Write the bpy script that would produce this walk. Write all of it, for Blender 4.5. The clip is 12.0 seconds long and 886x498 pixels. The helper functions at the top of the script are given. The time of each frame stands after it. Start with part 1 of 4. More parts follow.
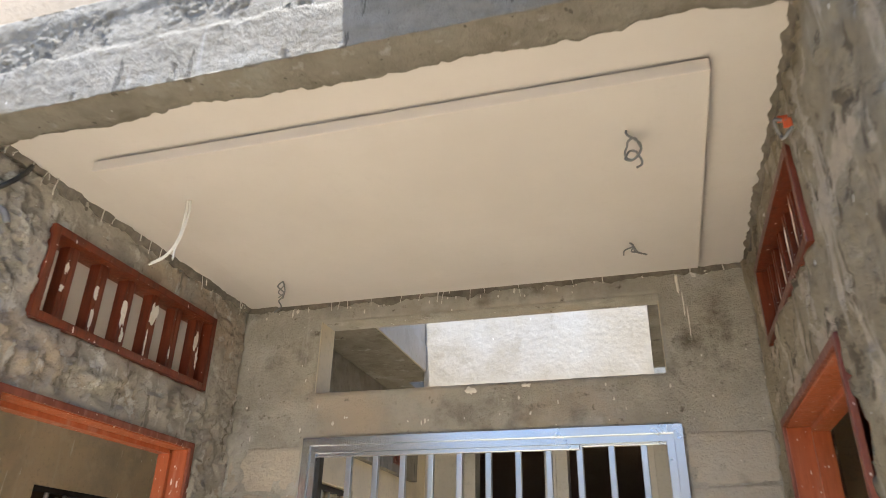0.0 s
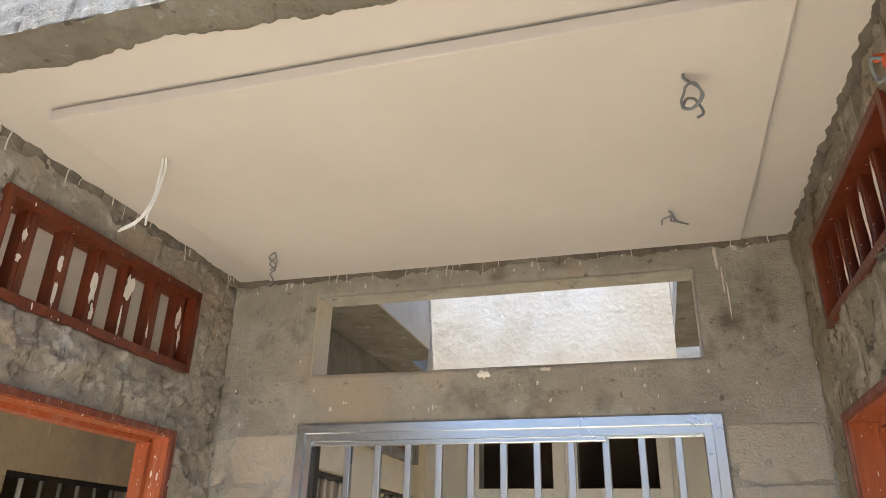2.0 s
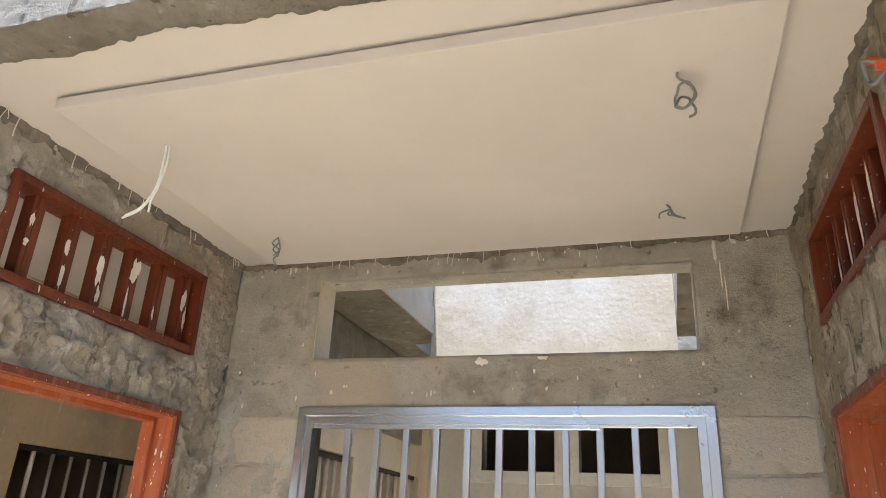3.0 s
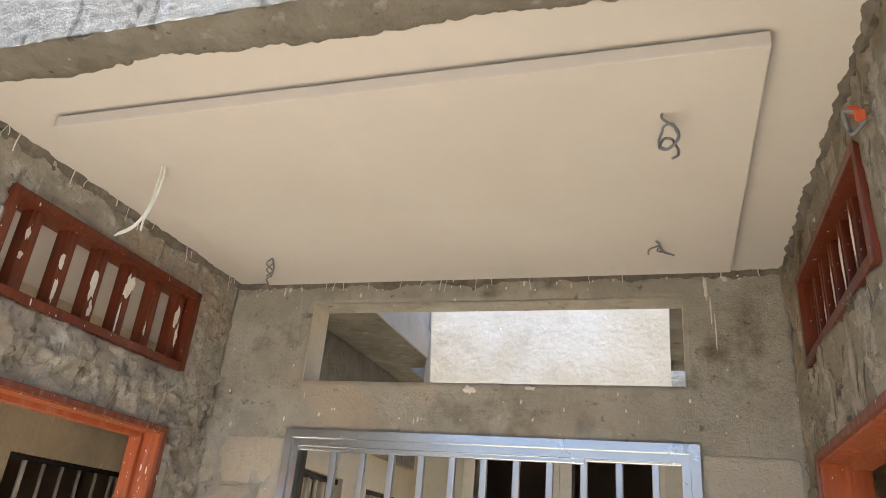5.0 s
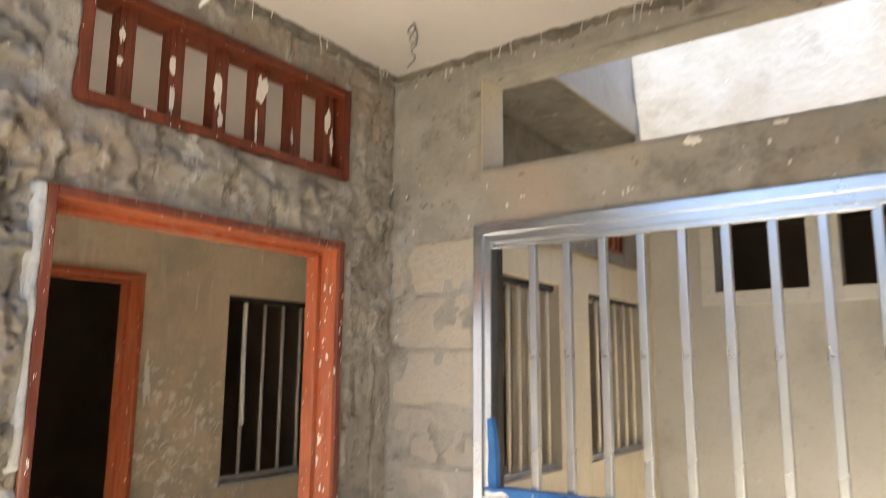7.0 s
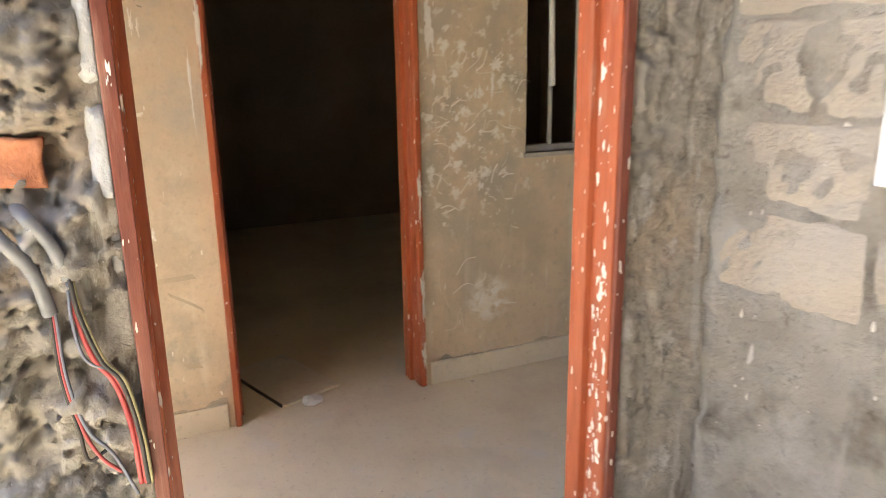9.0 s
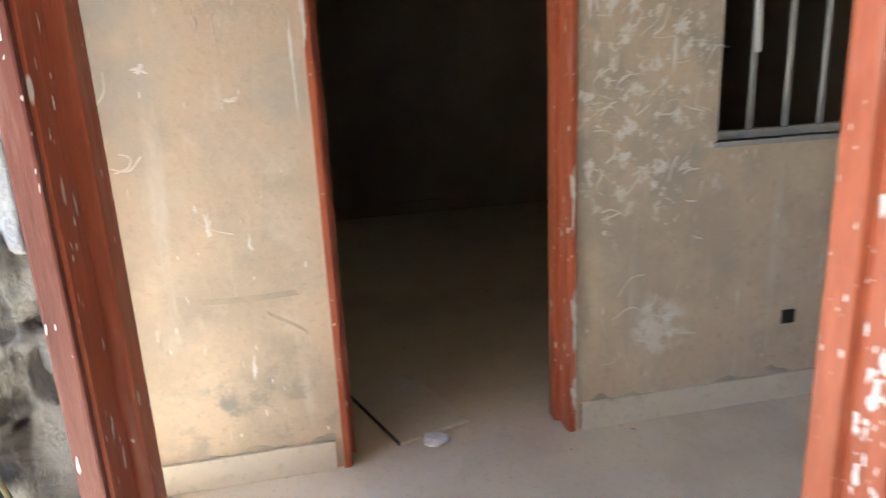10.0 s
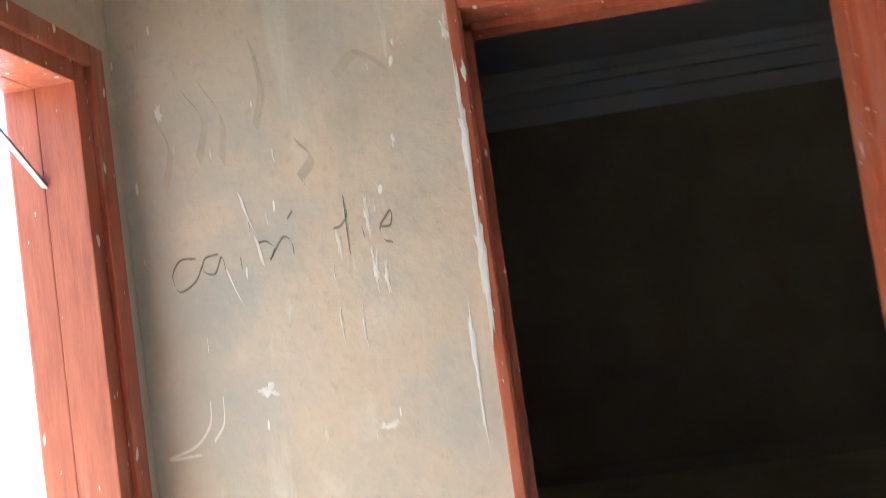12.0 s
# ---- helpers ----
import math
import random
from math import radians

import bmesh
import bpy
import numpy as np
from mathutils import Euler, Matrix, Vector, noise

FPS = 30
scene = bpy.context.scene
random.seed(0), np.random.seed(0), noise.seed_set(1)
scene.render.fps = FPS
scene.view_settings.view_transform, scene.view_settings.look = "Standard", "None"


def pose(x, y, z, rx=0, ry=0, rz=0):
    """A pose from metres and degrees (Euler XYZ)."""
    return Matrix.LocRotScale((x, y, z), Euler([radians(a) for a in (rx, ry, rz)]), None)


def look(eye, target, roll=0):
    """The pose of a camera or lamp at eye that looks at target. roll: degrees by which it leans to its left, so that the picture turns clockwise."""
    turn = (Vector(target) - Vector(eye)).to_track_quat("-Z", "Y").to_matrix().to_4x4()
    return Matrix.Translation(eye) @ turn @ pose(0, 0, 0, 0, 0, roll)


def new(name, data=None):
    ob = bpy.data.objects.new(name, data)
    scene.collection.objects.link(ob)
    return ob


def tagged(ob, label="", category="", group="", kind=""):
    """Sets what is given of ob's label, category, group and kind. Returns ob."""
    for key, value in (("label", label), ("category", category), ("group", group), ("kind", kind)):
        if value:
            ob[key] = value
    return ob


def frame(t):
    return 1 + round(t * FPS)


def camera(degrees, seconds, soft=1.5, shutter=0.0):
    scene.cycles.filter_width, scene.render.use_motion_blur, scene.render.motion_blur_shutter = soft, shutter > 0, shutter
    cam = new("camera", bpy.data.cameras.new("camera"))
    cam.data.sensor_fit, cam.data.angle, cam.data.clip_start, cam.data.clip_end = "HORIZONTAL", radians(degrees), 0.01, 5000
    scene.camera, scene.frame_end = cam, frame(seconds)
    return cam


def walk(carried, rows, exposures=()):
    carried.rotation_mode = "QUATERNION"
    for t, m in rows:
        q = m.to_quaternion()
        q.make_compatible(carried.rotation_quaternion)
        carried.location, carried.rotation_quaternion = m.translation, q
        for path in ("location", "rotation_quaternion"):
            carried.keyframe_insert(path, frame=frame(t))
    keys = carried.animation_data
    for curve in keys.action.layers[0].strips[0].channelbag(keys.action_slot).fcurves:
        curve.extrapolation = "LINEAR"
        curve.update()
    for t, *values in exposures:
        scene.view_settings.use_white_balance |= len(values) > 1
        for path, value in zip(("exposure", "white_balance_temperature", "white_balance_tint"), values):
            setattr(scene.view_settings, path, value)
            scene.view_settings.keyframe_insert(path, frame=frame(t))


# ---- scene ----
cam = camera(64.4, 12.0, soft=0.8, shutter=0.4)
ROWS = [
    (0.0, (0.024, 0.187, 1.545), (-0.506, 1.905, 2.421), 1.3),
    (0.5, (-0.008, 0.425, 1.628), (-0.577, 2.138, 2.492), 2.0),
    (1.0, (0.012, 0.321, 1.565), (-0.567, 2.044, 2.399), 2.3),
    (1.5, (-0.081, 0.426, 1.613), (-0.639, 2.159, 2.440), 2.1),
    (2.0, (-0.127, 0.468, 1.673), (-0.653, 2.221, 2.480), 1.5),
    (2.5, (-0.104, 0.417, 1.683), (-0.629, 2.183, 2.460), 1.6),
    (3.0, (-0.063, 0.441, 1.696), (-0.631, 2.205, 2.448), 2.9),
    (5.0, (0.012, 0.435, 1.720), (-0.579, 2.169, 2.523), 5.4),
    (5.5, (0.007, 0.477, 1.686), (-0.647, 2.171, 2.525), 4.3),
    (6.0, (-0.090, 0.644, 1.696), (-0.858, 2.345, 2.416), 0.5),
    (6.5, (-0.151, 0.839, 1.688), (-1.073, 2.531, 2.223), -1.1),
    (7.0, (-0.162, 1.079, 1.668), (-1.320, 2.676, 1.997), 0.4),
    (7.5, (-0.259, 1.314, 1.616), (-1.616, 2.784, 1.579), 1.4),
    (9.5, (-0.959, 2.060, 1.401), (-2.784, 2.664, 0.851), -2.3),
    (10.0, (-1.256, 2.151, 1.398), (-3.141, 2.528, 0.846), -2.8),
    (10.5, (-1.406, 2.147, 1.381), (-3.320, 2.256, 0.811), -6.4),
    (11.0, (-1.637, 2.118, 1.406), (-3.581, 2.201, 0.943), -9.1),
    (11.5, (-1.811, 2.140, 1.478), (-3.804, 2.236, 1.347), -10.1),
    (12.0, (-2.044, 2.254, 1.538), (-4.034, 2.079, 1.643), -7.9),
]
walk(cam, [(t, look(eye, target, roll)) for t, eye, target, roll in ROWS],
     exposures=[(0.0, 2.1, 6000, 9), (3.0, 2.14, 5950, 9), (6.0, 2.14, 5950, 9), (7.0, 2.4, 6150, 10), (7.5, 2.68, 6000, 10), (9.5, 3.1, 6000, 10), (10.0, 3.15, 5050, 8), (10.5, 3.25, 5000, 9), (11.0, 3.3, 5050, 9), (11.5, 3.38, 5050, 8), (12.0, 3.42, 4600, 5)])

# ---- light: high sun from behind the walker, clear sky ----
SUN = Vector((0.12, 0.27, -1.6)).normalized()
world = bpy.data.worlds.new("sky")
scene.world = world
world.use_nodes = True
sky = world.node_tree.nodes.new("ShaderNodeTexSky")
sky.sky_type, sky.sun_disc = "NISHITA", False
sky.sun_elevation, sky.sun_rotation = math.asin(-SUN.z), math.atan2(-SUN.x, -SUN.y)
background = world.node_tree.nodes["Background"]
background.inputs["Strength"].default_value = 0.115
world.node_tree.links.new(sky.outputs[0], background.inputs["Color"])
sun_data = bpy.data.lights.new("sun", "SUN")
sun_data.energy, sun_data.angle, sun_data.color = 4.2, radians(0.6), (1.0, 0.94, 0.85)
sun = new("sun", sun_data)
sun.rotation_mode = "QUATERNION"
sun.rotation_quaternion = SUN.to_track_quat("-Z", "Y")


# ---- materials ----
def surf(name, c1, c2, scale=6.0, rough=0.8, bump=0.3, bump_scale=45.0, stain=None, specks=None, metal=0.0, stretch=(1, 1, 1), spec=0.5, island=0.0, grain=1.0, streaks=(), bump_dist=0.01, ragged=0.65, patches=()):
    """Two mixed colours, a large stain, fine relief and thrown specks, in metres."""
    m = bpy.data.materials.new(name)
    m.use_nodes = True
    nt = m.node_tree
    n, link = nt.nodes, nt.links.new
    b = n["Principled BSDF"]
    co = n.new("ShaderNodeTexCoord")
    mp = n.new("ShaderNodeMapping")
    mp.inputs["Scale"].default_value = stretch
    link(co.outputs["Object"], mp.inputs["Vector"])

    def noise_at(s, detail=6, rgh=0.6, vec=mp):
        t = n.new("ShaderNodeTexNoise")
        t.inputs["Scale"].default_value, t.inputs["Detail"].default_value, t.inputs["Roughness"].default_value = s, detail, rgh
        link(vec.outputs["Vector"], t.inputs["Vector"])
        return t.outputs["Fac"]

    def ramp(src, lo, hi):
        r = n.new("ShaderNodeMapRange")
        r.inputs["From Min"].default_value, r.inputs["From Max"].default_value = lo, hi
        link(src, r.inputs["Value"])
        return r.outputs["Result"]

    def mix(fac, a, c):
        x = n.new("ShaderNodeMix")
        x.data_type = "RGBA"
        link(fac, x.inputs["Factor"])
        for sock, val in ((x.inputs["A"], a), (x.inputs["B"], c)):
            if isinstance(val, tuple):
                sock.default_value = (*val, 1)
            else:
                link(val, sock)
        return x.outputs["Result"]

    col = mix(ramp(noise_at(scale), 0.35, 0.65), c1, c2)
    fine = noise_at(bump_scale, 10, ragged)
    dark = tuple(c * (1 - 0.30 * grain) for c in c1)
    col = mix(ramp(fine, 0.55, 0.85), col, dark)
    if stain:
        for colour, s, lo, hi in stain:
            col = mix(ramp(noise_at(s, 9, 0.62), lo, hi), col, colour)
    for colour, s, lo, hi in streaks:
        tall_map = n.new("ShaderNodeMapping")
        tall_map.inputs["Scale"].default_value = (1, 1, 0.14)
        link(co.outputs["Object"], tall_map.inputs["Vector"])
        col = mix(ramp(noise_at(s, 5, 0.6, tall_map), lo, hi), col, colour)
    for colour, centre, radius, s, lo, hi in patches:
        gap = n.new("ShaderNodeVectorMath")
        gap.operation = "DISTANCE"
        link(co.outputs["Object"], gap.inputs[0])
        gap.inputs[1].default_value = centre
        area = n.new("ShaderNodeMath")
        area.operation = "MULTIPLY"
        link(ramp(gap.outputs["Value"], radius, radius * 0.45), area.inputs[0])
        link(ramp(noise_at(s, 9, 0.62), lo, hi), area.inputs[1])
        col = mix(area.outputs[0], col, colour)
    if island:
        info = n.new("ShaderNodeObjectInfo")
        col = mix(ramp(info.outputs["Random"], 0, 1 / island), col, tuple(min(1, c * 1.25) for c in c2))
    if specks:
        colour, s, size, gate, tall = specks
        sm = n.new("ShaderNodeMapping")
        sm.inputs["Scale"].default_value = (1, 1, tall)
        link(co.outputs["Object"], sm.inputs["Vector"])
        wob = n.new("ShaderNodeTexNoise")
        wob.inputs["Scale"].default_value = s * 1.3
        link(sm.outputs["Vector"], wob.inputs["Vector"])
        add = n.new("ShaderNodeVectorMath")
        add.operation = "MULTIPLY_ADD"
        link(wob.outputs["Color"], add.inputs[0])
        add.inputs[1].default_value = (0.6 / s,) * 3
        link(sm.outputs["Vector"], add.inputs[2])
        for k, (f, g) in enumerate(((1.0, gate), (2.7, gate + 0.04))):
            v = n.new("ShaderNodeTexVoronoi")
            v.inputs["Scale"].default_value = s * f
            link(add.outputs[0], v.inputs["Vector"])
            near = ramp(v.outputs["Distance"], size * 1.15, size * 0.85)
            sep = n.new("ShaderNodeSeparateColor")
            link(v.outputs["Color"], sep.inputs[0])
            pick = ramp(sep.outputs[0], g, g + 0.01)
            both = n.new("ShaderNodeMath")
            both.operation = "MULTIPLY"
            link(near, both.inputs[0])
            link(pick, both.inputs[1])
            col = mix(both.outputs[0], col, colour)
    link(col, b.inputs["Base Color"])
    b.inputs["Metallic"].default_value = metal
    b.inputs["Specular IOR Level"].default_value = spec
    rr = ramp(noise_at(scale * 2.3), 0.2, 0.8)
    rm = n.new("ShaderNodeMapRange")
    rm.inputs["To Min"].default_value, rm.inputs["To Max"].default_value = max(0.05, rough - 0.12), min(1, rough + 0.12)
    link(rr, rm.inputs["Value"])
    link(rm.outputs["Result"], b.inputs["Roughness"])
    if bump:
        bp = n.new("ShaderNodeBump")
        bp.inputs["Strength"].default_value, bp.inputs["Distance"].default_value = bump, bump_dist
        link(fine, bp.inputs["Height"])
        link(bp.outputs["Normal"], b.inputs["Normal"])
    return m


WHITE = (0.78, 0.76, 0.72)
M_RENDER = surf("cement_render", (0.37, 0.345, 0.30), (0.47, 0.445, 0.395), 7, 0.85, 0.9, 40,
                stain=[((0.52, 0.51, 0.49), 3.6, 0.54, 0.70), ((0.18, 0.16, 0.13), 4.5, 0.54, 0.70), ((0.47, 0.40, 0.32), 1.9, 0.56, 0.70), ((0.16, 0.14, 0.115), 19, 0.62, 0.72)], streaks=[((0.50, 0.48, 0.45), 14, 0.62, 0.74)], bump_dist=0.018, ragged=0.75, specks=(WHITE, 11, 0.11, 0.78, 0.55))
M_MORTAR = surf("rough_mortar", (0.40, 0.365, 0.31), (0.53, 0.49, 0.425), 8, 0.85, 1.0, 32,
                stain=[((0.49, 0.41, 0.32), 2.4, 0.55, 0.62), ((0.62, 0.595, 0.55), 9, 0.57, 0.62), ((0.32, 0.29, 0.245), 7, 0.56, 0.68), ((0.28, 0.25, 0.21), 22, 0.60, 0.68)],
                streaks=[((0.58, 0.55, 0.50), 13, 0.60, 0.64), ((0.27, 0.24, 0.195), 17, 0.61, 0.66)],
                specks=(WHITE, 16, 0.10, 0.80, 0.8), bump_dist=0.022, ragged=0.74)
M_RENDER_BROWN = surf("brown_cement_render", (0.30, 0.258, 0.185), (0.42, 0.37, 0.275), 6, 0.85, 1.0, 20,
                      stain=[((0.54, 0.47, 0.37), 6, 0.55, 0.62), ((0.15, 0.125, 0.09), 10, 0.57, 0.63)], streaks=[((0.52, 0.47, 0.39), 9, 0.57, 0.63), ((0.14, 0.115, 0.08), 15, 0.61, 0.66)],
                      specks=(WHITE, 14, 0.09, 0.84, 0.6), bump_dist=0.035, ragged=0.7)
M_BLOCK = surf("cement_block", (0.44, 0.39, 0.325), (0.50, 0.445, 0.37), 5, 0.9, 0.9, 50, stain=[((0.42, 0.40, 0.37), 3.2, 0.46, 0.66), ((0.26, 0.235, 0.20), 8, 0.6, 0.75)], specks=(WHITE, 16, 0.09, 0.88, 0.8), island=0.35)
M_BEAM = surf("raw_concrete", (0.19, 0.172, 0.143), (0.26, 0.24, 0.208), 9, 0.85, 0.9, 30, stain=[((0.17, 0.15, 0.12), 8, 0.56, 0.64), ((0.29, 0.28, 0.255), 4, 0.56, 0.68)], streaks=[((0.10, 0.09, 0.075), 20, 0.645, 0.67), ((0.33, 0.32, 0.30), 12, 0.62, 0.70)], specks=((0.5, 0.5, 0.48), 8, 0.07, 0.9, 0.5), bump_dist=0.02, ragged=0.7)
M_GYPSUM = surf("gypsum_board", (0.555, 0.52, 0.51), (0.60, 0.565, 0.555), 1.5, 0.75, 0.03, 30, grain=0.06)
M_CREAM = surf("cream_paint_dirty", (0.61, 0.49, 0.345), (0.68, 0.56, 0.40), 3, 0.75, 0.25, 35,
               stain=[((0.42, 0.375, 0.29), 2.3, 0.48, 0.72), ((0.70, 0.62, 0.48), 7, 0.56, 0.78), ((0.45, 0.40, 0.31), 13, 0.60, 0.8)],
               streaks=[((0.72, 0.66, 0.54), 9, 0.58, 0.76), ((0.44, 0.39, 0.30), 6, 0.60, 0.78), ((0.78, 0.74, 0.66), 26, 0.66, 0.76)],
               specks=((0.84, 0.80, 0.73), 11, 0.10, 0.72, 0.34),
               patches=[((0.46, 0.41, 0.32), (-3.46, 3.28, 1.20), 0.75, 5, 0.42, 0.60), ((0.80, 0.77, 0.70), (-3.46, 3.28, 1.22), 0.62, 15, 0.55, 0.62), ((0.47, 0.44, 0.36), (-3.46, 1.90, 1.62), 0.75, 3, 0.42, 0.62),
                        ((0.80, 0.78, 0.72), (-3.46, 3.39, 0.37), 0.13, 20, 0.42, 0.55), ((0.36, 0.33, 0.27), (-3.46, 1.95, 0.20), 0.35, 9, 0.52, 0.64)])
M_PATIO = surf("cream_paint", (0.57, 0.50, 0.375), (0.62, 0.55, 0.425), 3, 0.75, 0.2, 35, stain=[((0.46, 0.41, 0.32), 2.0, 0.52, 0.70)], streaks=[((0.48, 0.43, 0.34), 7, 0.58, 0.72)])
M_BACK = surf("grey_plaster", (0.62, 0.60, 0.56), (0.70, 0.68, 0.64), 2.2, 0.8, 0.3, 30, stain=[((0.44, 0.41, 0.35), 1.6, 0.55, 0.75)], specks=((0.75, 0.73, 0.70), 6, 0.06, 0.9, 0.5))
M_WHITE = surf("white_paint", (0.76, 0.74, 0.70), (0.82, 0.80, 0.77), 4, 0.7, 0.2, 30)
M_SHAFT = surf("lime_washed_wall", (0.42, 0.365, 0.285), (0.47, 0.42, 0.34), 2, 0.8, 0.3, 30, stain=[((0.53, 0.50, 0.45), 1.8, 0.46, 0.68), ((0.37, 0.32, 0.25), 5, 0.56, 0.75)], specks=((0.82, 0.80, 0.76), 7, 0.08, 0.8, 0.5))
M_WOOD = surf("red_varnished_wood", (0.36, 0.092, 0.036), (0.45, 0.128, 0.054), 5, 0.40, 0.12, 26,
              stain=[((0.30, 0.07, 0.026), 7, 0.50, 0.70), ((0.46, 0.22, 0.15), 3, 0.56, 0.72)], specks=((0.80, 0.72, 0.66), 34, 0.15, 0.70, 0.34), stretch=(6, 6, 0.7))
M_WOOD_DUSTY = surf("dusty_maroon_wood", (0.15, 0.040, 0.024), (0.21, 0.062, 0.038), 5, 0.5, 0.15, 26,
                    stain=[((0.36, 0.20, 0.15), 4, 0.54, 0.72), ((0.13, 0.03, 0.018), 7, 0.54, 0.70)], specks=((0.80, 0.72, 0.66), 34, 0.13, 0.74, 0.34), stretch=(6, 6, 0.7))
M_WOOD_PLAIN = surf("red_varnished_wood_dark", (0.115, 0.024, 0.010), (0.17, 0.038, 0.015), 5, 0.36, 0.12, 26,
                    stain=[((0.07, 0.015, 0.008), 7, 0.5, 0.7)], specks=((0.80, 0.74, 0.68), 26, 0.11, 0.80, 0.4), stretch=(6, 6, 0.7))
M_STEEL = surf("pale_aluminium", (0.60, 0.63, 0.67), (0.64, 0.67, 0.71), 0.6, 0.24, 0.0, 4, metal=0.88, grain=0.02)
M_FILM = surf("blue_protective_film", (0.03, 0.16, 0.50), (0.05, 0.22, 0.58), 18, 0.4, 0.3, 30, specks=((0.5, 0.55, 0.6), 30, 0.1, 0.8, 1))
M_BAR = surf("grey_painted_bar", (0.36, 0.35, 0.33), (0.44, 0.43, 0.41), 20, 0.5, 0.1, 60)
M_BLACK = surf("dark_metal", (0.02, 0.02, 0.02), (0.035, 0.033, 0.03), 20, 0.5, 0.1, 60)
M_FLOOR = surf("dusty_screed", (0.73, 0.62, 0.43), (0.79, 0.69, 0.505), 2.5, 0.85, 0.25, 40, stain=[((0.60, 0.51, 0.37), 1.7, 0.5, 0.75), ((0.72, 0.66, 0.57), 4.5, 0.58, 0.75)], specks=((0.40, 0.34, 0.27), 6, 0.06, 0.85, 1))
M_SKIRT = surf("beige_skirting_tile", (0.70, 0.63, 0.50), (0.76, 0.69, 0.56), 6, 0.5, 0.1, 40, stain=[((0.48, 0.43, 0.34), 5, 0.55, 0.8)])
# Cream darkened to about half: the room's dimness is put into the colour.
M_DARKROOM = surf("dimmed_plaster", (0.30, 0.235, 0.165), (0.36, 0.285, 0.205), 2.5, 0.85, 0.3, 35)
M_CABLE = surf("white_cable", (0.74, 0.74, 0.73), (0.80, 0.80, 0.79), 20, 0.5, 0)
M_CONDUIT = surf("grey_conduit", (0.17, 0.175, 0.185), (0.22, 0.225, 0.235), 20, 0.5, 0)
M_RED = surf("red_wire", (0.36, 0.055, 0.055), (0.42, 0.08, 0.08), 20, 0.5, 0)
M_BLUE = surf("blue_wire", (0.15, 0.16, 0.20), (0.19, 0.21, 0.26), 20, 0.5, 0)
M_YELLOW = surf("yellow_wire", (0.34, 0.31, 0.16), (0.4, 0.36, 0.2), 20, 0.5, 0)
M_BRICK = surf("red_hollow_brick", (0.42, 0.16, 0.08), (0.55, 0.24, 0.13), 14, 0.9, 0.6, 50)
M_PAINT = surf("white_paint_splash", (0.74, 0.71, 0.65), (0.82, 0.79, 0.74), 12, 0.6, 0.2, 40)
M_THIN = surf("thin_white_smear", (0.72, 0.66, 0.55), (0.80, 0.74, 0.65), 20, 0.7, 0.2, 40)
M_PENCIL = surf("pencil", (0.11, 0.09, 0.065), (0.17, 0.14, 0.10), 40, 0.7, 0)
M_FILLET = surf("pale_plaster", (0.44, 0.44, 0.44), (0.56, 0.57, 0.58), 14, 0.8, 0.8, 60, stain=[((0.30, 0.29, 0.27), 9, 0.56, 0.7)])
M_SMUDGE = surf("grey_dirt", (0.36, 0.32, 0.25), (0.54, 0.46, 0.34), 9, 0.9, 0.3, 50)
M_FAINT = surf("faint_brown_wipe", (0.45, 0.38, 0.275), (0.52, 0.435, 0.315), 14, 0.8, 0.2, 40)
M_ORANGE = surf("orange_plastic", (0.62, 0.10, 0.03), (0.68, 0.13, 0.04), 20, 0.45, 0)
M_FOAM = surf("dark_joint_filler", (0.13, 0.115, 0.095), (0.23, 0.205, 0.175), 14, 0.95, 0.8, 60)
M_GROUND = surf("sandy_ground", (0.50, 0.44, 0.35), (0.56, 0.50, 0.41), 1.5, 0.95, 0.5, 20)
M_YARD = surf("trodden_earth", (0.58, 0.50, 0.38), (0.66, 0.58, 0.45), 1.5, 0.95, 0.6, 20)
M_PAPER = surf("pale_tile_stack", (0.45, 0.46, 0.48), (0.6, 0.6, 0.6), 12, 0.6, 0.2, 40)


# ---- mesh helpers ----
def box(bm, x0, x1, y0, y1, z0, z1, bevel=0.0):
    vs = [bm.verts.new((x, y, z)) for x in (x0, x1) for y in (y0, y1) for z in (z0, z1)]
    fs = [bm.faces.new([vs[i] for i in q]) for q in ((0, 1, 3, 2), (4, 6, 7, 5), (0, 4, 5, 1), (2, 3, 7, 6), (0, 2, 6, 4), (1, 5, 7, 3))]
    if bevel:
        bmesh.ops.bevel(bm, geom=list({e for f in fs for e in f.edges}), offset=bevel, segments=2, affect="EDGES", profile=0.6)
    return bm


def boxes(*rows, bevel=0.0):
    bm = bmesh.new()
    for r in rows:
        box(bm, *r, bevel=bevel)
    return bm


def spline(pts, n=8):
    p = [Vector(q) for q in pts]
    p = [p[0] * 2 - p[1]] + p + [p[-1] * 2 - p[-2]]
    out = []
    for i in range(1, len(p) - 2):
        for k in range(n):
            t = k / n
            a, b, c, d = p[i - 1:i + 3]
            out.append(0.5 * (2 * b + (c - a) * t + (2 * a - 5 * b + 4 * c - d) * t * t + (3 * b - a - 3 * c + d) * t ** 3))
    return out + [p[-2]]


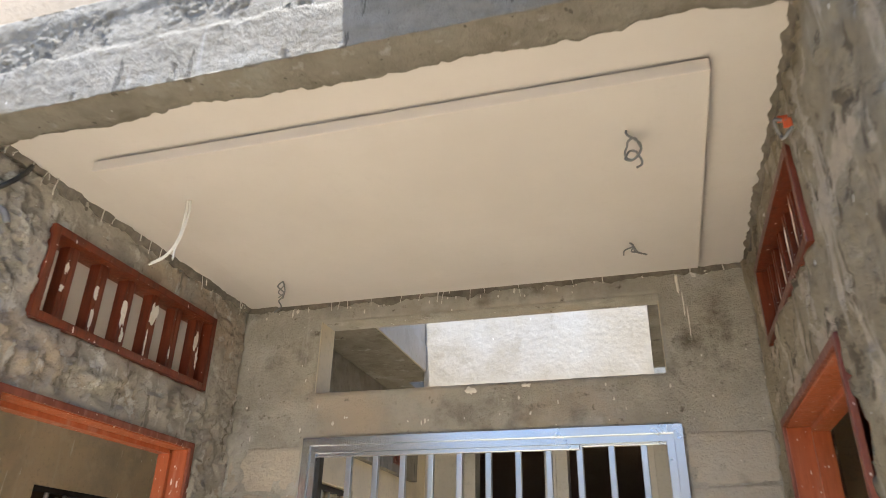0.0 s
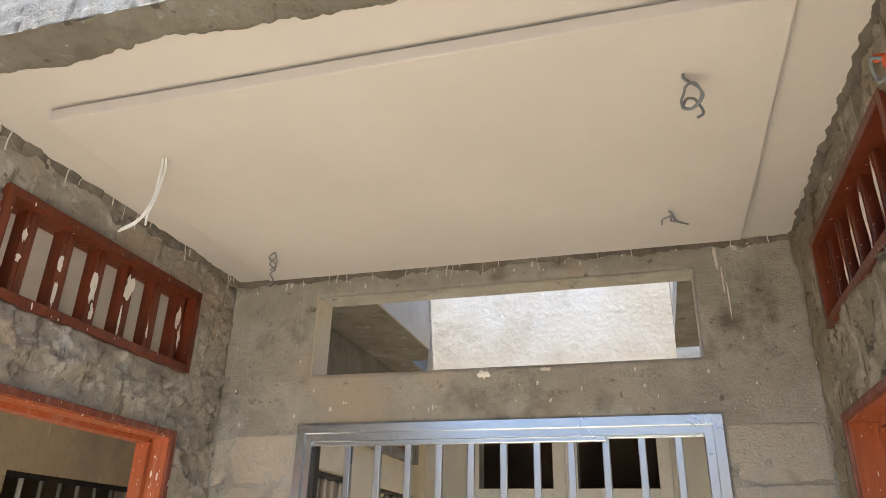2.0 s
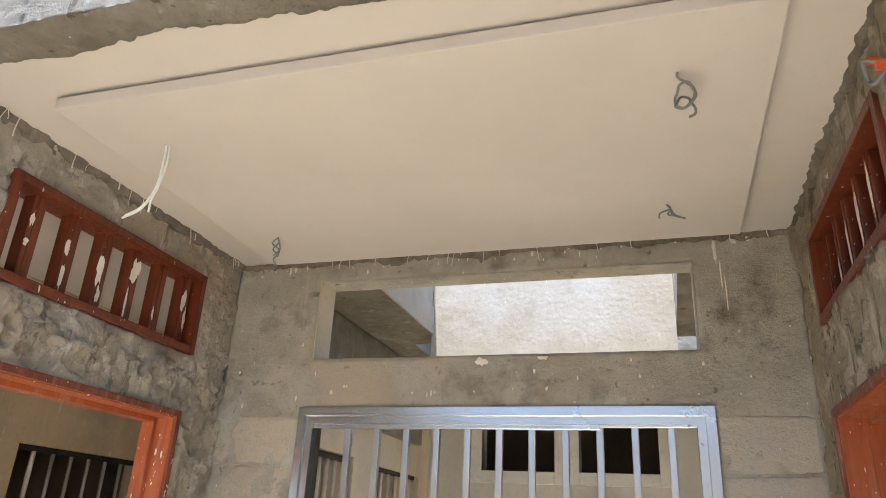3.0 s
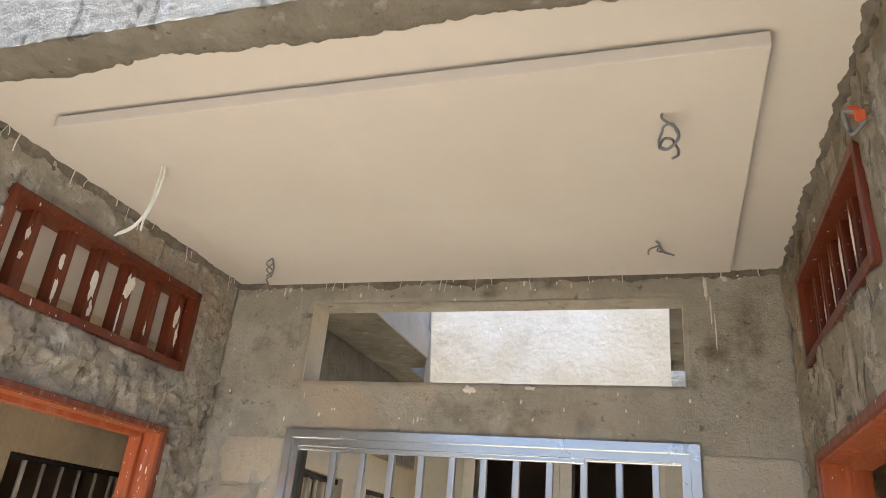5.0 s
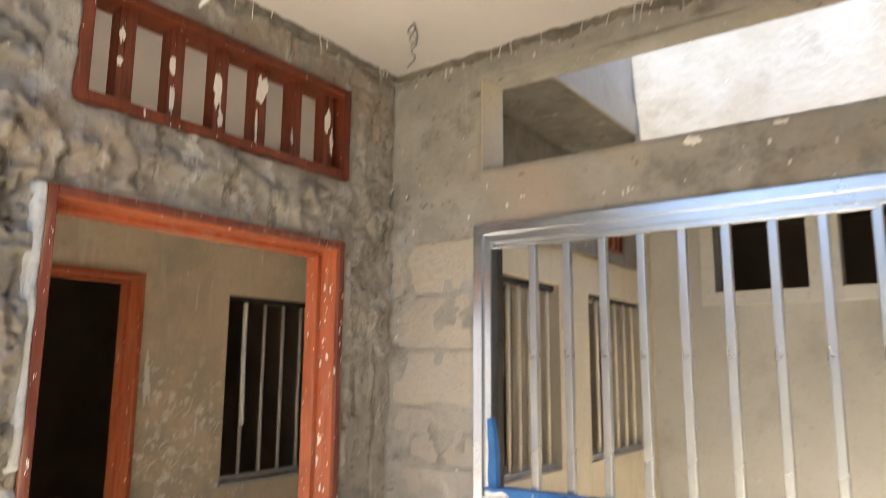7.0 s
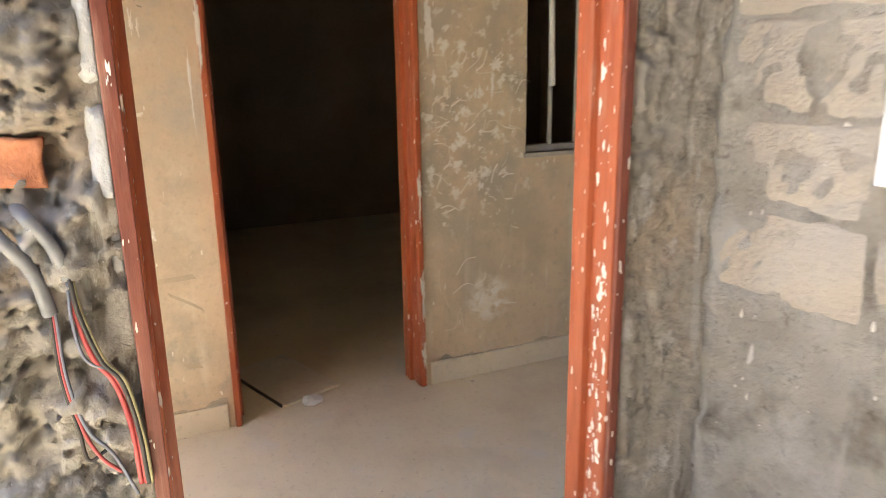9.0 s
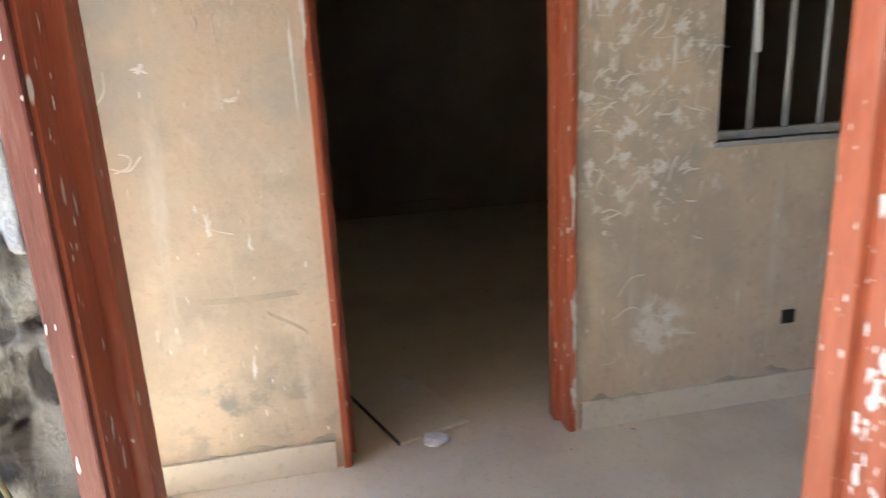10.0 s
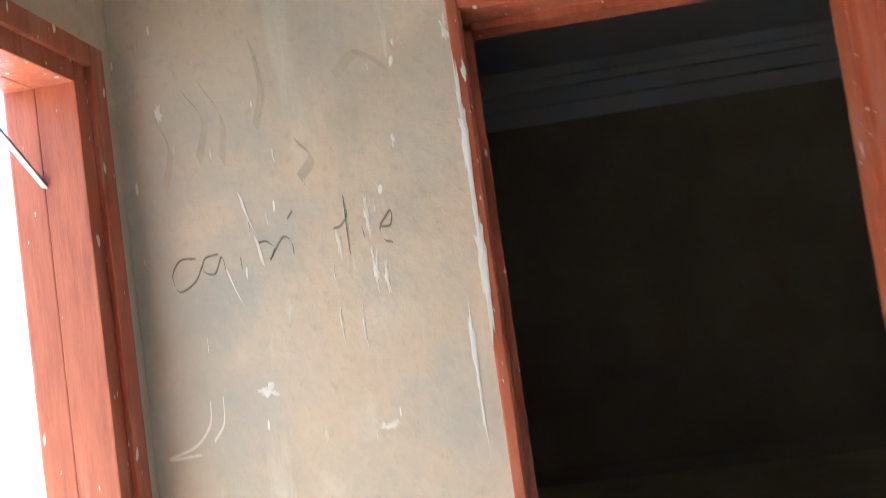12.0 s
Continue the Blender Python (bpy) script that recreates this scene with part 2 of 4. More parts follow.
def tube(bm, pts, r, sides=8, n=8, ribs=0.0, pitch=0.006):
    line = spline(pts, n)
    if ribs:
        dense = []
        for a, b in zip(line, line[1:]):
            k = max(1, round((b - a).length / (pitch / 2)))
            dense += [a.lerp(b, i / k) for i in range(k)]
        line = dense + [line[-1]]
    rings = []
    up = Vector((0.31, 0.22, 0.92))
    for i, q in enumerate(line):
        d = (line[min(i + 1, len(line) - 1)] - line[max(i - 1, 0)]).normalized()
        s = d.cross(up).normalized()
        u = s.cross(d)
        rr = r * (1 + ribs * (i % 2))
        rings.append([bm.verts.new(q + (s * math.cos(a) + u * math.sin(a)) * rr) for a in (2 * math.pi * j / sides for j in range(sides))])
    for a, b in zip(rings, rings[1:]):
        for j in range(sides):
            bm.faces.new((a[j], a[(j + 1) % sides], b[(j + 1) % sides], b[j]))
    bm.faces.new(rings[0][::-1])
    bm.faces.new(rings[-1])
    return bm


def mesh_of(name, bm, material, smooth=False):
    bmesh.ops.recalc_face_normals(bm, faces=bm.faces)
    me = bpy.data.meshes.new(name)
    bm.to_mesh(me)
    bm.free()
    me.materials.append(material)
    if smooth:
        me.polygons.foreach_set("use_smooth", [True] * len(me.polygons))
    return me


def part(name, bm, material, parent, label="", smooth=False):
    ob = new(name, mesh_of(name, bm, material, smooth))
    ob.parent = parent
    return tagged(ob, label) if label else ob


def setting(name, bm, material, label, category, smooth=False):
    return tagged(new(name, mesh_of(name, bm, material, smooth)), label, category, kind="structure")


def thing(name, label, category, group=""):
    return tagged(new(name), label, category, group)


def solid(name, bm, material, label, category, group="", smooth=False):
    return tagged(new(name, mesh_of(name, bm, material, smooth)), label, category, group)


def lines(a, b, step, cuts):
    stops = sorted({a, b, *[c for c in cuts if a < c < b]})
    out = [a]
    for p, q in zip(stops, stops[1:]):
        k = max(1, round((q - p) / step))
        out += [p + (q - p) * i / k for i in range(1, k + 1)]
    return out


def rough_sheet(place, u0, u1, v0, v1, holes, step, relief, depth):
    """A wall's face as a grid with real openings and uneven relief, its edges drawn back by depth. place(u, v, w): w is out of the wall."""
    us = lines(u0, u1, step, [c for h in holes for c in h[:2]])
    vs = lines(v0, v1, step, [c for h in holes for c in h[2:]])
    bm = bmesh.new()
    grid = {}

    def vert(i, j):
        if (i, j) not in grid:
            grid[i, j] = bm.verts.new(place(us[i], vs[j], relief(us[i], vs[j])))
        return grid[i, j]

    for i in range(len(us) - 1):
        for j in range(len(vs) - 1):
            cu, cv = (us[i] + us[i + 1]) / 2, (vs[j] + vs[j + 1]) / 2
            if not any(h[0] < cu < h[1] and h[2] < cv < h[3] for h in holes):
                bm.faces.new((vert(i, j), vert(i + 1, j), vert(i + 1, j + 1), vert(i, j + 1)))
    where = {v: k for k, v in grid.items()}
    back = {}
    for e in [e for e in bm.edges if len(e.link_faces) == 1]:
        q = []
        for v in e.verts:
            if v not in back:
                i, j = where[v]
                back[v] = bm.verts.new(place(us[i], vs[j], -depth))
            q.append(back[v])
        bm.faces.new((e.verts[0], e.verts[1], q[1], q[0]))
    return bm


def fractal(u, v, s, seed, octaves=4):
    return noise.fractal(Vector((u * s, v * s, seed)), 1.0, 2.0, octaves)


def on_x(x, sign):
    return lambda u, v, w: (x + sign * w, u, v)


def on_y(y, sign):
    return lambda u, v, w: (u, y + sign * w, v)


def with_holes(axis, lo, hi, u0, u1, v0, v1, holes):
    """A plain solid wall between lo and hi across its axis, with rectangular openings."""
    bm = bmesh.new()
    us = sorted({u0, u1, *[c for h in holes for c in h[:2] if u0 < c < u1]})
    vs = sorted({v0, v1, *[c for h in holes for c in h[2:] if v0 < c < v1]})
    for a, b in zip(us, us[1:]):
        for c, d in zip(vs, vs[1:]):
            if any(h[0] < (a + b) / 2 < h[1] and h[2] < (c + d) / 2 < h[3] for h in holes):
                continue
            if axis == "x":
                box(bm, lo, hi, a, b, c, d)
            elif axis == "y":
                box(bm, a, b, lo, hi, c, d)
            else:
                box(bm, a, b, c, d, lo, hi)
    bmesh.ops.remove_doubles(bm, verts=bm.verts, dist=1e-5)
    seen = {}
    for f in bm.faces:
        seen.setdefault(tuple(round(c, 4) for c in f.calc_center_median()), []).append(f)
    bmesh.ops.delete(bm, geom=[f for fs in seen.values() if len(fs) > 1 for f in fs], context="FACES")
    return bm


# ---- the plan, in metres ----
LX, RX, FY = -1.99, 0.469, 3.25          # porch: left wall, right wall, front wall
CEIL, PANEL = 2.872, 2.817               # ceiling and its lowered board
DOOR = (1.888, 2.955, -0.1, 2.120)       # entry opening in the left wall (y, y, z, z)
VENT = (1.935, 2.972, 2.362, 2.718)
WIN = (-1.585, 0.120, 1.187, 2.183)      # barred window in the front wall (x, x, z, z)
TRANSOM = (-1.560, 0.090, 2.400, 2.770)
RDOOR = (1.985, 2.990, -0.1, 2.125)
RVENT = (2.060, 2.972, 2.400, 2.725)
IX = -3.46                               # far wall of the passage
IDOOR = (2.203, 3.058, -0.1, 2.118)
IWIN = (3.580, 4.60, 1.035, 2.058)
SY = 1.475                               # side wall of the passage
PWIN = [(3.86, 4.46, 1.15, 2.10), (4.83, 5.67, 1.15, 2.09)]   # openings of the patio wall (y, y, z, z)
SDOOR = (-3.405, -2.42, -0.1, 2.115)     # its opening (x, x, z, z)


# ---- the large structure ----
floor = setting("floor", boxes((LX - 0.15, 2.6, -3.2, 7.2, -0.12, 0.0), (-7.6, LX - 0.15, 1.33, 7.2, -0.12, 0.0)), M_FLOOR, "dusty beige cement floor under all rooms", "floor")
ground = setting("ground", with_holes("z", -0.16, -0.06, -60, 60, -60, 60, [(-7.6, 2.6, -3.2, 7.2)]), M_GROUND, "pale sandy ground around the house", "ground")

setting("ground_yard", boxes((-7.6, LX - 0.15, -3.2, 1.33, -0.12, -0.004)), M_YARD, "pale trodden earth of the side yard", "ground")


def smooth(a, b, x):
    x = max(0.0, min(1.0, (x - a) / (b - a)))
    return x * x * (3 - 2 * x)


def left_relief(u, v):
    """Thrown mortar: slabs with torn edges, pits and drips, heaviest round the door."""
    a = fractal(u, v, 2.6, 1.7)
    slab = smooth(-0.01, 0.015, fractal(u + 0.05 * a, v, 6.5, 4.1, 6))
    slab2 = smooth(0.05, 0.10, fractal(u, v + 0.04 * a, 13, 8.6, 5))
    fine = fractal(u, v, 26, 2.4, 4)
    ridge = smooth(0.10, 0.0, abs(fractal(u, v * 0.7, 8.5, 14.2, 5)))
    crack = smooth(0.035, 0.0, abs(fractal(u + 0.03 * fractal(u, v, 20, 3.1, 3), v, 4.2, 11.3, 4)))
    drip = max(0.0, fractal(u, v * 0.3, 22, 6.6, 3))
    near = min(abs(u - DOOR[0]), abs(u - DOOR[1])) if v < 2.15 else 0.3
    band = max(0.0, 1 - abs(v - 2.23) / 0.16)
    side = smooth(1.88, 1.82, u)
    k = 0.50 + 0.60 * max(smooth(0.3, 0.05, near), band, side * smooth(2.6, 2.0, v))
    k *= 1 - 0.6 * smooth(DOOR[1] + 0.02, DOOR[1] + 0.08, u) * smooth(2.0, 1.7, v)
    w = k * (0.020 * slab + 0.011 * slab2 + 0.004 * ridge + 0.006 * fine + 0.005 * fractal(u, v, 48, 7.4, 3) + 0.010 * drip - 0.012 * crack) + 0.006 * a - 0.014
    if u < DOOR[0]:
        w += side * (0.018 * smooth(-0.03, 0.03, fractal(u + 0.02 * a, v, 12, 21.3, 6)) + 0.008 * smooth(0.0, 0.04, fractal(u, v, 24, 17.9, 4)) - 0.022 * smooth(0.03, 0.0, abs(fractal(u, v, 7.5, 25.1, 5))) - 0.008)
    if v < 1.0 and u < DOOR[0]:
        w += 0.018 * smooth(1.0, 0.7, v) * fractal(u, v, 9, 3.7, 4)
    if VENT[2] - 0.03 < v < VENT[3] + 0.03 and VENT[0] - 0.03 < u < VENT[1] + 0.03 or DOOR[0] - 0.025 < u < DOOR[1] + 0.025 and v < DOOR[3] + 0.025:
        w = min(w, 0.004)
    d = math.hypot((u - 1.755) / 0.085, (v - 1.265) / 0.085) + 0.25 * fractal(u, v, 14, 9.9, 3)
    return w - 0.045 * smooth(1.0, 0.75, d)


wall_left = setting("wall_left", rough_sheet(on_x(LX, 1), 0.9, FY + 0.01, -0.02, 3.05, [DOOR, VENT], 0.0085, left_relief, 0.065), M_MORTAR,
                    "rough grey mortar wall around a door and a slatted vent", "wall", True)
part("wall_face", rough_sheet(on_x(LX, 1), -3.0, 0.9, -0.02, 3.05, [], 0.06, left_relief, 0.065), M_MORTAR, wall_left, smooth=True)
part("wall_core", with_holes("x", LX - 0.15, LX - 0.06, -3.0, 6.9, -0.05, 3.05, [DOOR, VENT, *PWIN]), M_PATIO, wall_left, "cream painted inner face")


def front_relief(u, v):
    flake = smooth(0.10, 0.16, fractal(u, v, 7, 2.9, 5))
    corner = smooth(-1.86, -1.95, u + 0.05 * fractal(u, v, 6, 1.9, 3))
    return 0.005 * fractal(u, v, 2.2, 7.7) + 0.0022 * fractal(u, v, 16, 9.3) - 0.003 * flake + 0.014 * corner * smooth(-0.1, 0.3, fractal(u, v, 11, 5.3, 4)) * smooth(2.4, 2.2, v)


wall_front = setting("wall_front", rough_sheet(on_y(FY, -1), LX - 0.01, RX + 0.01, -0.02, 3.05, [WIN, TRANSOM], 0.02, front_relief, 0.02), M_RENDER,
                     "smooth grey cement wall with white splashes around a barred window", "wall", True)
part("wall_core", with_holes("y", FY + 0.012, FY + 0.15, LX, RX, -0.05, 3.0, [WIN, TRANSOM]), M_RENDER, wall_front)
part("jamb_lining", boxes((TRANSOM[1] - 0.004, TRANSOM[1] + 0.01, FY + 0.10, FY + 0.155, TRANSOM[2], TRANSOM[3])), M_PATIO, wall_front, "cream painted edge of the opening")
part("jamb_lining", boxes((TRANSOM[0] - 0.01, TRANSOM[0] + 0.004, FY + 0.004, FY + 0.155, TRANSOM[2], TRANSOM[3])), M_PATIO, wall_front, "cream painted edge of the opening")


def right_relief(u, v):
    pit = smooth(0.30, 0.42, fractal(u, v * 0.6, 13, 6.3, 4))
    return 0.007 * fractal(u, v, 2.6, 12.7) + 0.009 * fractal(u, v * 0.6, 11, 15.3, 5) + 0.011 * smooth(0.0, 0.03, fractal(u, v * 0.7, 6, 3.3, 6)) - 0.013 * pit


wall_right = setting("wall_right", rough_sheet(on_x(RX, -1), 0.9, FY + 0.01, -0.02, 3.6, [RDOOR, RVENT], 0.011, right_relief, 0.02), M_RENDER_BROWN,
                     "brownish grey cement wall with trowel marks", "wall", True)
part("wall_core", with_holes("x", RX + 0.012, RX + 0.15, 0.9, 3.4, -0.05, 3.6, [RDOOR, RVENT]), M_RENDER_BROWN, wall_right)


def beam_relief(u, v):
    lip = 3.045 + 0.03 * fractal(u, 0.4, 5, 3.9, 4)
    rough = smooth(lip, lip + 0.02, v) * smooth(3.235, 3.18, v)
    streak = smooth(0.50, 0.60, fractal(u, v * 0.22, 24, 3.3, 3)) * smooth(-0.1, 0.2, fractal(u, v, 5, 1.3, 2))
    return 0.004 * fractal(u, v, 4, 2.2) + 0.002 * fractal(u, v, 30, 1.2) + rough * (0.010 * fractal(u, v, 55, 5.5, 3) * smooth(-0.2, 0.3, fractal(u, v, 7, 4.6, 3)) - 0.008) - 0.008 * streak


def beam_mesh():
    bm = rough_sheet(on_y(1.51, -1), LX - 0.02, RX + 0.02, 2.862, 3.27, [], 0.0065, beam_relief, 0.0)
    # the underside, with its torn inner edge
    us = lines(LX - 0.02, RX + 0.02, 0.006, [])
    rows = []
    for k in range(9):
        f = k / 8
        row = []
        for u in us:
            inner = 1.655 + 0.034 * fractal(u, 0.3, 3, 8.8, 3) + 0.014 * fractal(u, 0.7, 22, 2.8, 6)
            y = 1.51 + (inner - 1.51) * f
            z = 2.862 - 0.008 * math.sin(f * 3.0) + 0.007 * fractal(u, y, 14, 6.1)
            row.append(bm.verts.new((u, y, z if k < 8 else 2.879)))
        rows.append(row)
    for a, b in zip(rows, rows[1:]):
        for i in range(len(us) - 1):
            bm.faces.new((a[i], a[i + 1], b[i + 1], b[i]))
    box(bm, LX, RX, 1.525, 1.64, 2.879, 3.27)
    return bm


beam = setting("beam", beam_mesh(), M_BEAM, "raw concrete beam with a torn rough band", "beam", True)
# The darkened plaster stands in for the shade on this wall.
setting("wall_above_beam", boxes((LX - 0.15, RX + 0.15, 1.54, 1.69, 3.27, 4.2)), M_DARKROOM, "tan plastered wall above the beam", "wall")


def ceiling_mesh():
    bm = boxes((LX + 0.004, RX - 0.004, 1.62, FY - 0.004, CEIL, CEIL + 0.02))
    box(bm, -1.745, 0.265, 1.805, 3.128, PANEL, CEIL - 0.014, bevel=0.004)
    box(bm, -1.722, 0.242, 1.828, 3.105, CEIL - 0.016, CEIL - 0.001)
    return bm


ceiling = setting("ceiling", ceiling_mesh(), M_GYPSUM, "plain white gypsum ceiling with a lowered centre board", "ceiling")
setting("roof_slab", boxes((LX - 0.15, RX + 0.15, 1.69, 3.42, 3.05, 3.25)), M_BEAM, "concrete roof slab over the porch", "roof")

# torn dark joint between ceiling and walls
def joint(kind, a, b, fixed, sign, seed):
    bm = bmesh.new()
    us = lines(a, b, 0.006, [])
    lo, hi, back = [], [], []
    for u in us:
        drop = 0.018 + 0.034 * abs(fractal(u, seed, 7, seed, 5)) + 0.06 * max(0, fractal(u, seed, 30, seed + 3, 2) - 0.4)
        out = 0.014 + 0.016 * fractal(u, seed, 16, seed + 9, 5)
        for lst, w, z in ((lo, 0.004, CEIL - drop), (hi, max(0.003, out), CEIL - 0.0015), (back, -0.03, CEIL - drop * 0.8)):
            lst.append(bm.verts.new((fixed + sign * w, u, z) if kind == "x" else (u, fixed + sign * w, z)))
    for i in range(len(us) - 1):
        bm.faces.new((lo[i], lo[i + 1], hi[i + 1], hi[i]))
        bm.faces.new((lo[i], lo[i + 1], back[i + 1], back[i]))
    return bm


for kind, a, b, fixed, sign, seed in (("x", 1.66, FY, LX + 0.004, 1, 3.1), ("x", 1.66, FY, RX - 0.004, -1, 5.2), ("y", LX, RX, FY - 0.003, -1, 7.9)):
    setting("trim", joint(kind, a, b, fixed, sign, seed), M_FOAM, "torn dark filler along the ceiling's edge", "trim")

# passage behind the entry
wall_inner = setting("wall_inner", with_holes("x", IX - 0.14, IX, 1.33, 7.05, -0.05, 2.95, [IDOOR, IWIN]), M_CREAM, "dirty cream wall with white paint splashes", "wall")
wall_side = setting("wall_side", with_holes("y", SY - 0.15, SY, IX, LX - 0.15, -0.05, 2.95, [SDOOR]), M_CREAM, "dirty cream side wall with an open doorway", "wall")
setting("wall_passage_end", boxes((IX, LX - 0.15, 6.9, 7.05, -0.05, 2.95)), M_CREAM, "cream end wall of the passage", "wall")
setting("ceiling_passage", boxes((IX - 0.14, LX - 0.15, 1.33, 7.05, 2.95, 3.05)), M_GYPSUM, "white ceiling over the passage", "ceiling")

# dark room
setting("wall_dark_far", boxes((-7.4, -7.25, 1.45, 6.2, -0.05, 3.0)), M_DARKROOM, "plastered wall of the unlit room, darkened in its colour", "wall")
setting("wall_dark_a", boxes((-7.4, IX - 0.14, 1.39, 1.45, -0.05, 3.0)), M_DARKROOM, "plastered wall of the unlit room, darkened in its colour", "wall")
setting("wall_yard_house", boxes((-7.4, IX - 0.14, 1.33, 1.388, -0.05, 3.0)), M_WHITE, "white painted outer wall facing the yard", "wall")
setting("wall_dark_b", boxes((-7.25, IX - 0.14, 6.05, 6.2, -0.05, 3.0)), M_DARKROOM, "plastered wall of the unlit room, darkened in its colour", "wall")
setting("wall_dark_near", boxes((IX - 0.16, IX - 0.142, 1.45, IDOOR[0] - 0.02, -0.05, 3.0), (IX - 0.16, IX - 0.142, IWIN[1] + 0.02, 6.05, -0.05, 3.0)), M_DARKROOM, "plastered wall of the unlit room, darkened in its colour", "wall")
setting("ceiling_dark", boxes((-7.4, IX - 0.14, 1.33, 6.2, 3.0, 3.1)), M_GYPSUM, "pale ceiling over the unlit room", "ceiling")
bm = bmesh.new()
for k, (d, z) in enumerate(((0.16, 2.92), (0.12, 2.86), (0.07, 2.75), (0.03, 2.63))):
    box(bm, -7.25, -7.25 + d, 1.45, 6.05, z - 0.003 * k, 3.0 if k == 0 else z + 0.11)
setting("trim", bm, M_GYPSUM, "stepped plaster cornice in the unlit room", "trim")
# Takes the darkened wall colour instead of beige, so it looks unlit.
setting("baseboard", boxes((-7.25, -7.235, 1.45, 6.05, 0, 0.11)), M_DARKROOM, "skirting in the unlit room, in the wall's darkened colour", "baseboard")
for y0, y1 in ((SY, IDOOR[0] - 0.026), (IDOOR[1] + 0.026, 6.9)):
    setting("baseboard", boxes((IX, IX + 0.014, y0, y1, 0, 0.108), bevel=0.002), M_SKIRT, "beige tile skirting along the passage wall", "baseboard")

# patio behind the barred window
PX, PY = -1.85, 5.9
BW = [(-1.42, -0.862, 2.165, 2.65), (-0.68, -0.112, 2.165, 2.65)]
setting("wall_patio_back", with_holes("y", PY, PY + 0.15, PX - 0.04, 0.9, -0.05, 2.85, BW), M_BACK, "grey plastered wall with two dark openings", "wall")
wall_patio = setting("wall_patio_left", with_holes("x", LX - 0.05, PX, FY + 0.15, PY, -0.05, 2.85, PWIN), M_PATIO, "cream wall with two barred windows", "wall")
setting("beam_patio", boxes((PX - 0.02, PX + 0.05, FY + 0.15, 5.56, 2.30, 2.845), bevel=0.006), M_BEAM, "bare concrete band along the top of the patio wall", "beam")
setting("wall_patio_right", boxes((0.55, 0.70, FY + 0.15, PY, -0.05, 2.85)), M_PATIO, "cream wall at the patio's other side", "wall")
SHAFT = (-1.41, 0.04, FY + 0.15, 4.5)
# The second opening, out of view, is added to brighten the patio.
setting("ceiling_patio", with_holes("z", 2.85, 3.0, LX - 0.15, 0.9, FY + 0.15, PY + 0.15, [(SHAFT[0], SHAFT[1], SHAFT[2], SHAFT[3]), (-1.6, 0.4, 4.72, 5.15)]), M_BEAM, "grey concrete slab with a light well and an added opening", "ceiling")
TOP = 3.45
for r in ((SHAFT[0] + 0.0005, SHAFT[0] + 0.012, SHAFT[2], SHAFT[3] - 0.02, 2.848, 3.02), (SHAFT[0] - 0.12, SHAFT[0] - 0.003, SHAFT[2], SHAFT[3] + 0.12, 3.0, TOP - 0.17), (SHAFT[0], SHAFT[1], SHAFT[3] - 0.02, SHAFT[3] - 0.001, 2.68, TOP), (SHAFT[0], SHAFT[1] + 0.12, SHAFT[3], SHAFT[3] + 0.12, 3.0, TOP), (SHAFT[0], SHAFT[1], SHAFT[3], SHAFT[3] + 0.12, 2.68, 2.849),
          (SHAFT[1] + 0.003, SHAFT[1] + 0.12, SHAFT[2], SHAFT[3], 3.0, TOP), (SHAFT[0], SHAFT[1], SHAFT[2] - 0.1, SHAFT[2], 3.25, TOP)):
    setting("wall_shaft", boxes(r), M_SHAFT, "sunlit limewashed wall of the light well", "wall")
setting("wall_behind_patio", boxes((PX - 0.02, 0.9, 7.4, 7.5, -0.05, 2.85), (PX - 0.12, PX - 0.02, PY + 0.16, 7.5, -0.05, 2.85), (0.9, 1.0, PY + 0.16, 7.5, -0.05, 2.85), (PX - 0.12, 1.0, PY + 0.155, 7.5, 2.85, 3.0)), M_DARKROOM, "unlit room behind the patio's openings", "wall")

# right room and the court behind the walker
setting("wall_right_room", boxes((2.4, 2.5, 1.2, 4.2, -0.05, 3.0), (RX + 0.15, 2.4, 1.2, 1.3, -0.05, 3.0), (RX + 0.15, 2.4, 4.1, 4.2, -0.05, 3.0)), M_CREAM, "cream walls of the other room", "wall")
setting("ceiling_right_room", boxes((RX + 0.15, 2.5, 1.2, 4.2, 3.0, 3.1)), M_GYPSUM, "white ceiling of the other room", "ceiling")
# Out of view; kept white so that its sunlit face brightens the porch.
setting("wall_court_right", boxes((RX, RX + 0.15, -3.0, 0.9, -0.05, 3.6)), M_WHITE, "unseen white wall added to bounce light into the porch", "wall")
# Added behind the walker; height and grey limit the light entering the porch.
setting("wall_court", boxes((LX - 0.15, RX + 0.15, -3.15, -3.0, -0.05, 3.5)), M_RENDER, "unseen grey cement wall added to close the court", "wall")
setting("wall_yard_end", boxes((-7.5, LX - 0.15, -3.15, -3.0, -0.05, 2.9)), M_WHITE, "added white wall closing the side yard", "wall")
# Occluder out of view; its left end draws the shadow edge on the beam.
setting("ledge_slab", boxes((-0.73, RX + 0.15, 0.7, 1.52, 3.50, 3.70)), M_BEAM, "unseen concrete slab added to shade the beam's right part", "roof")
# Added, and built tall to cut the sun and sky that reach the yard.
setting("wall_yard", boxes((-7.6, -7.5, -3.15, 1.33, -0.05, 5.0)), M_WHITE, "added white wall closing the side yard", "wall")


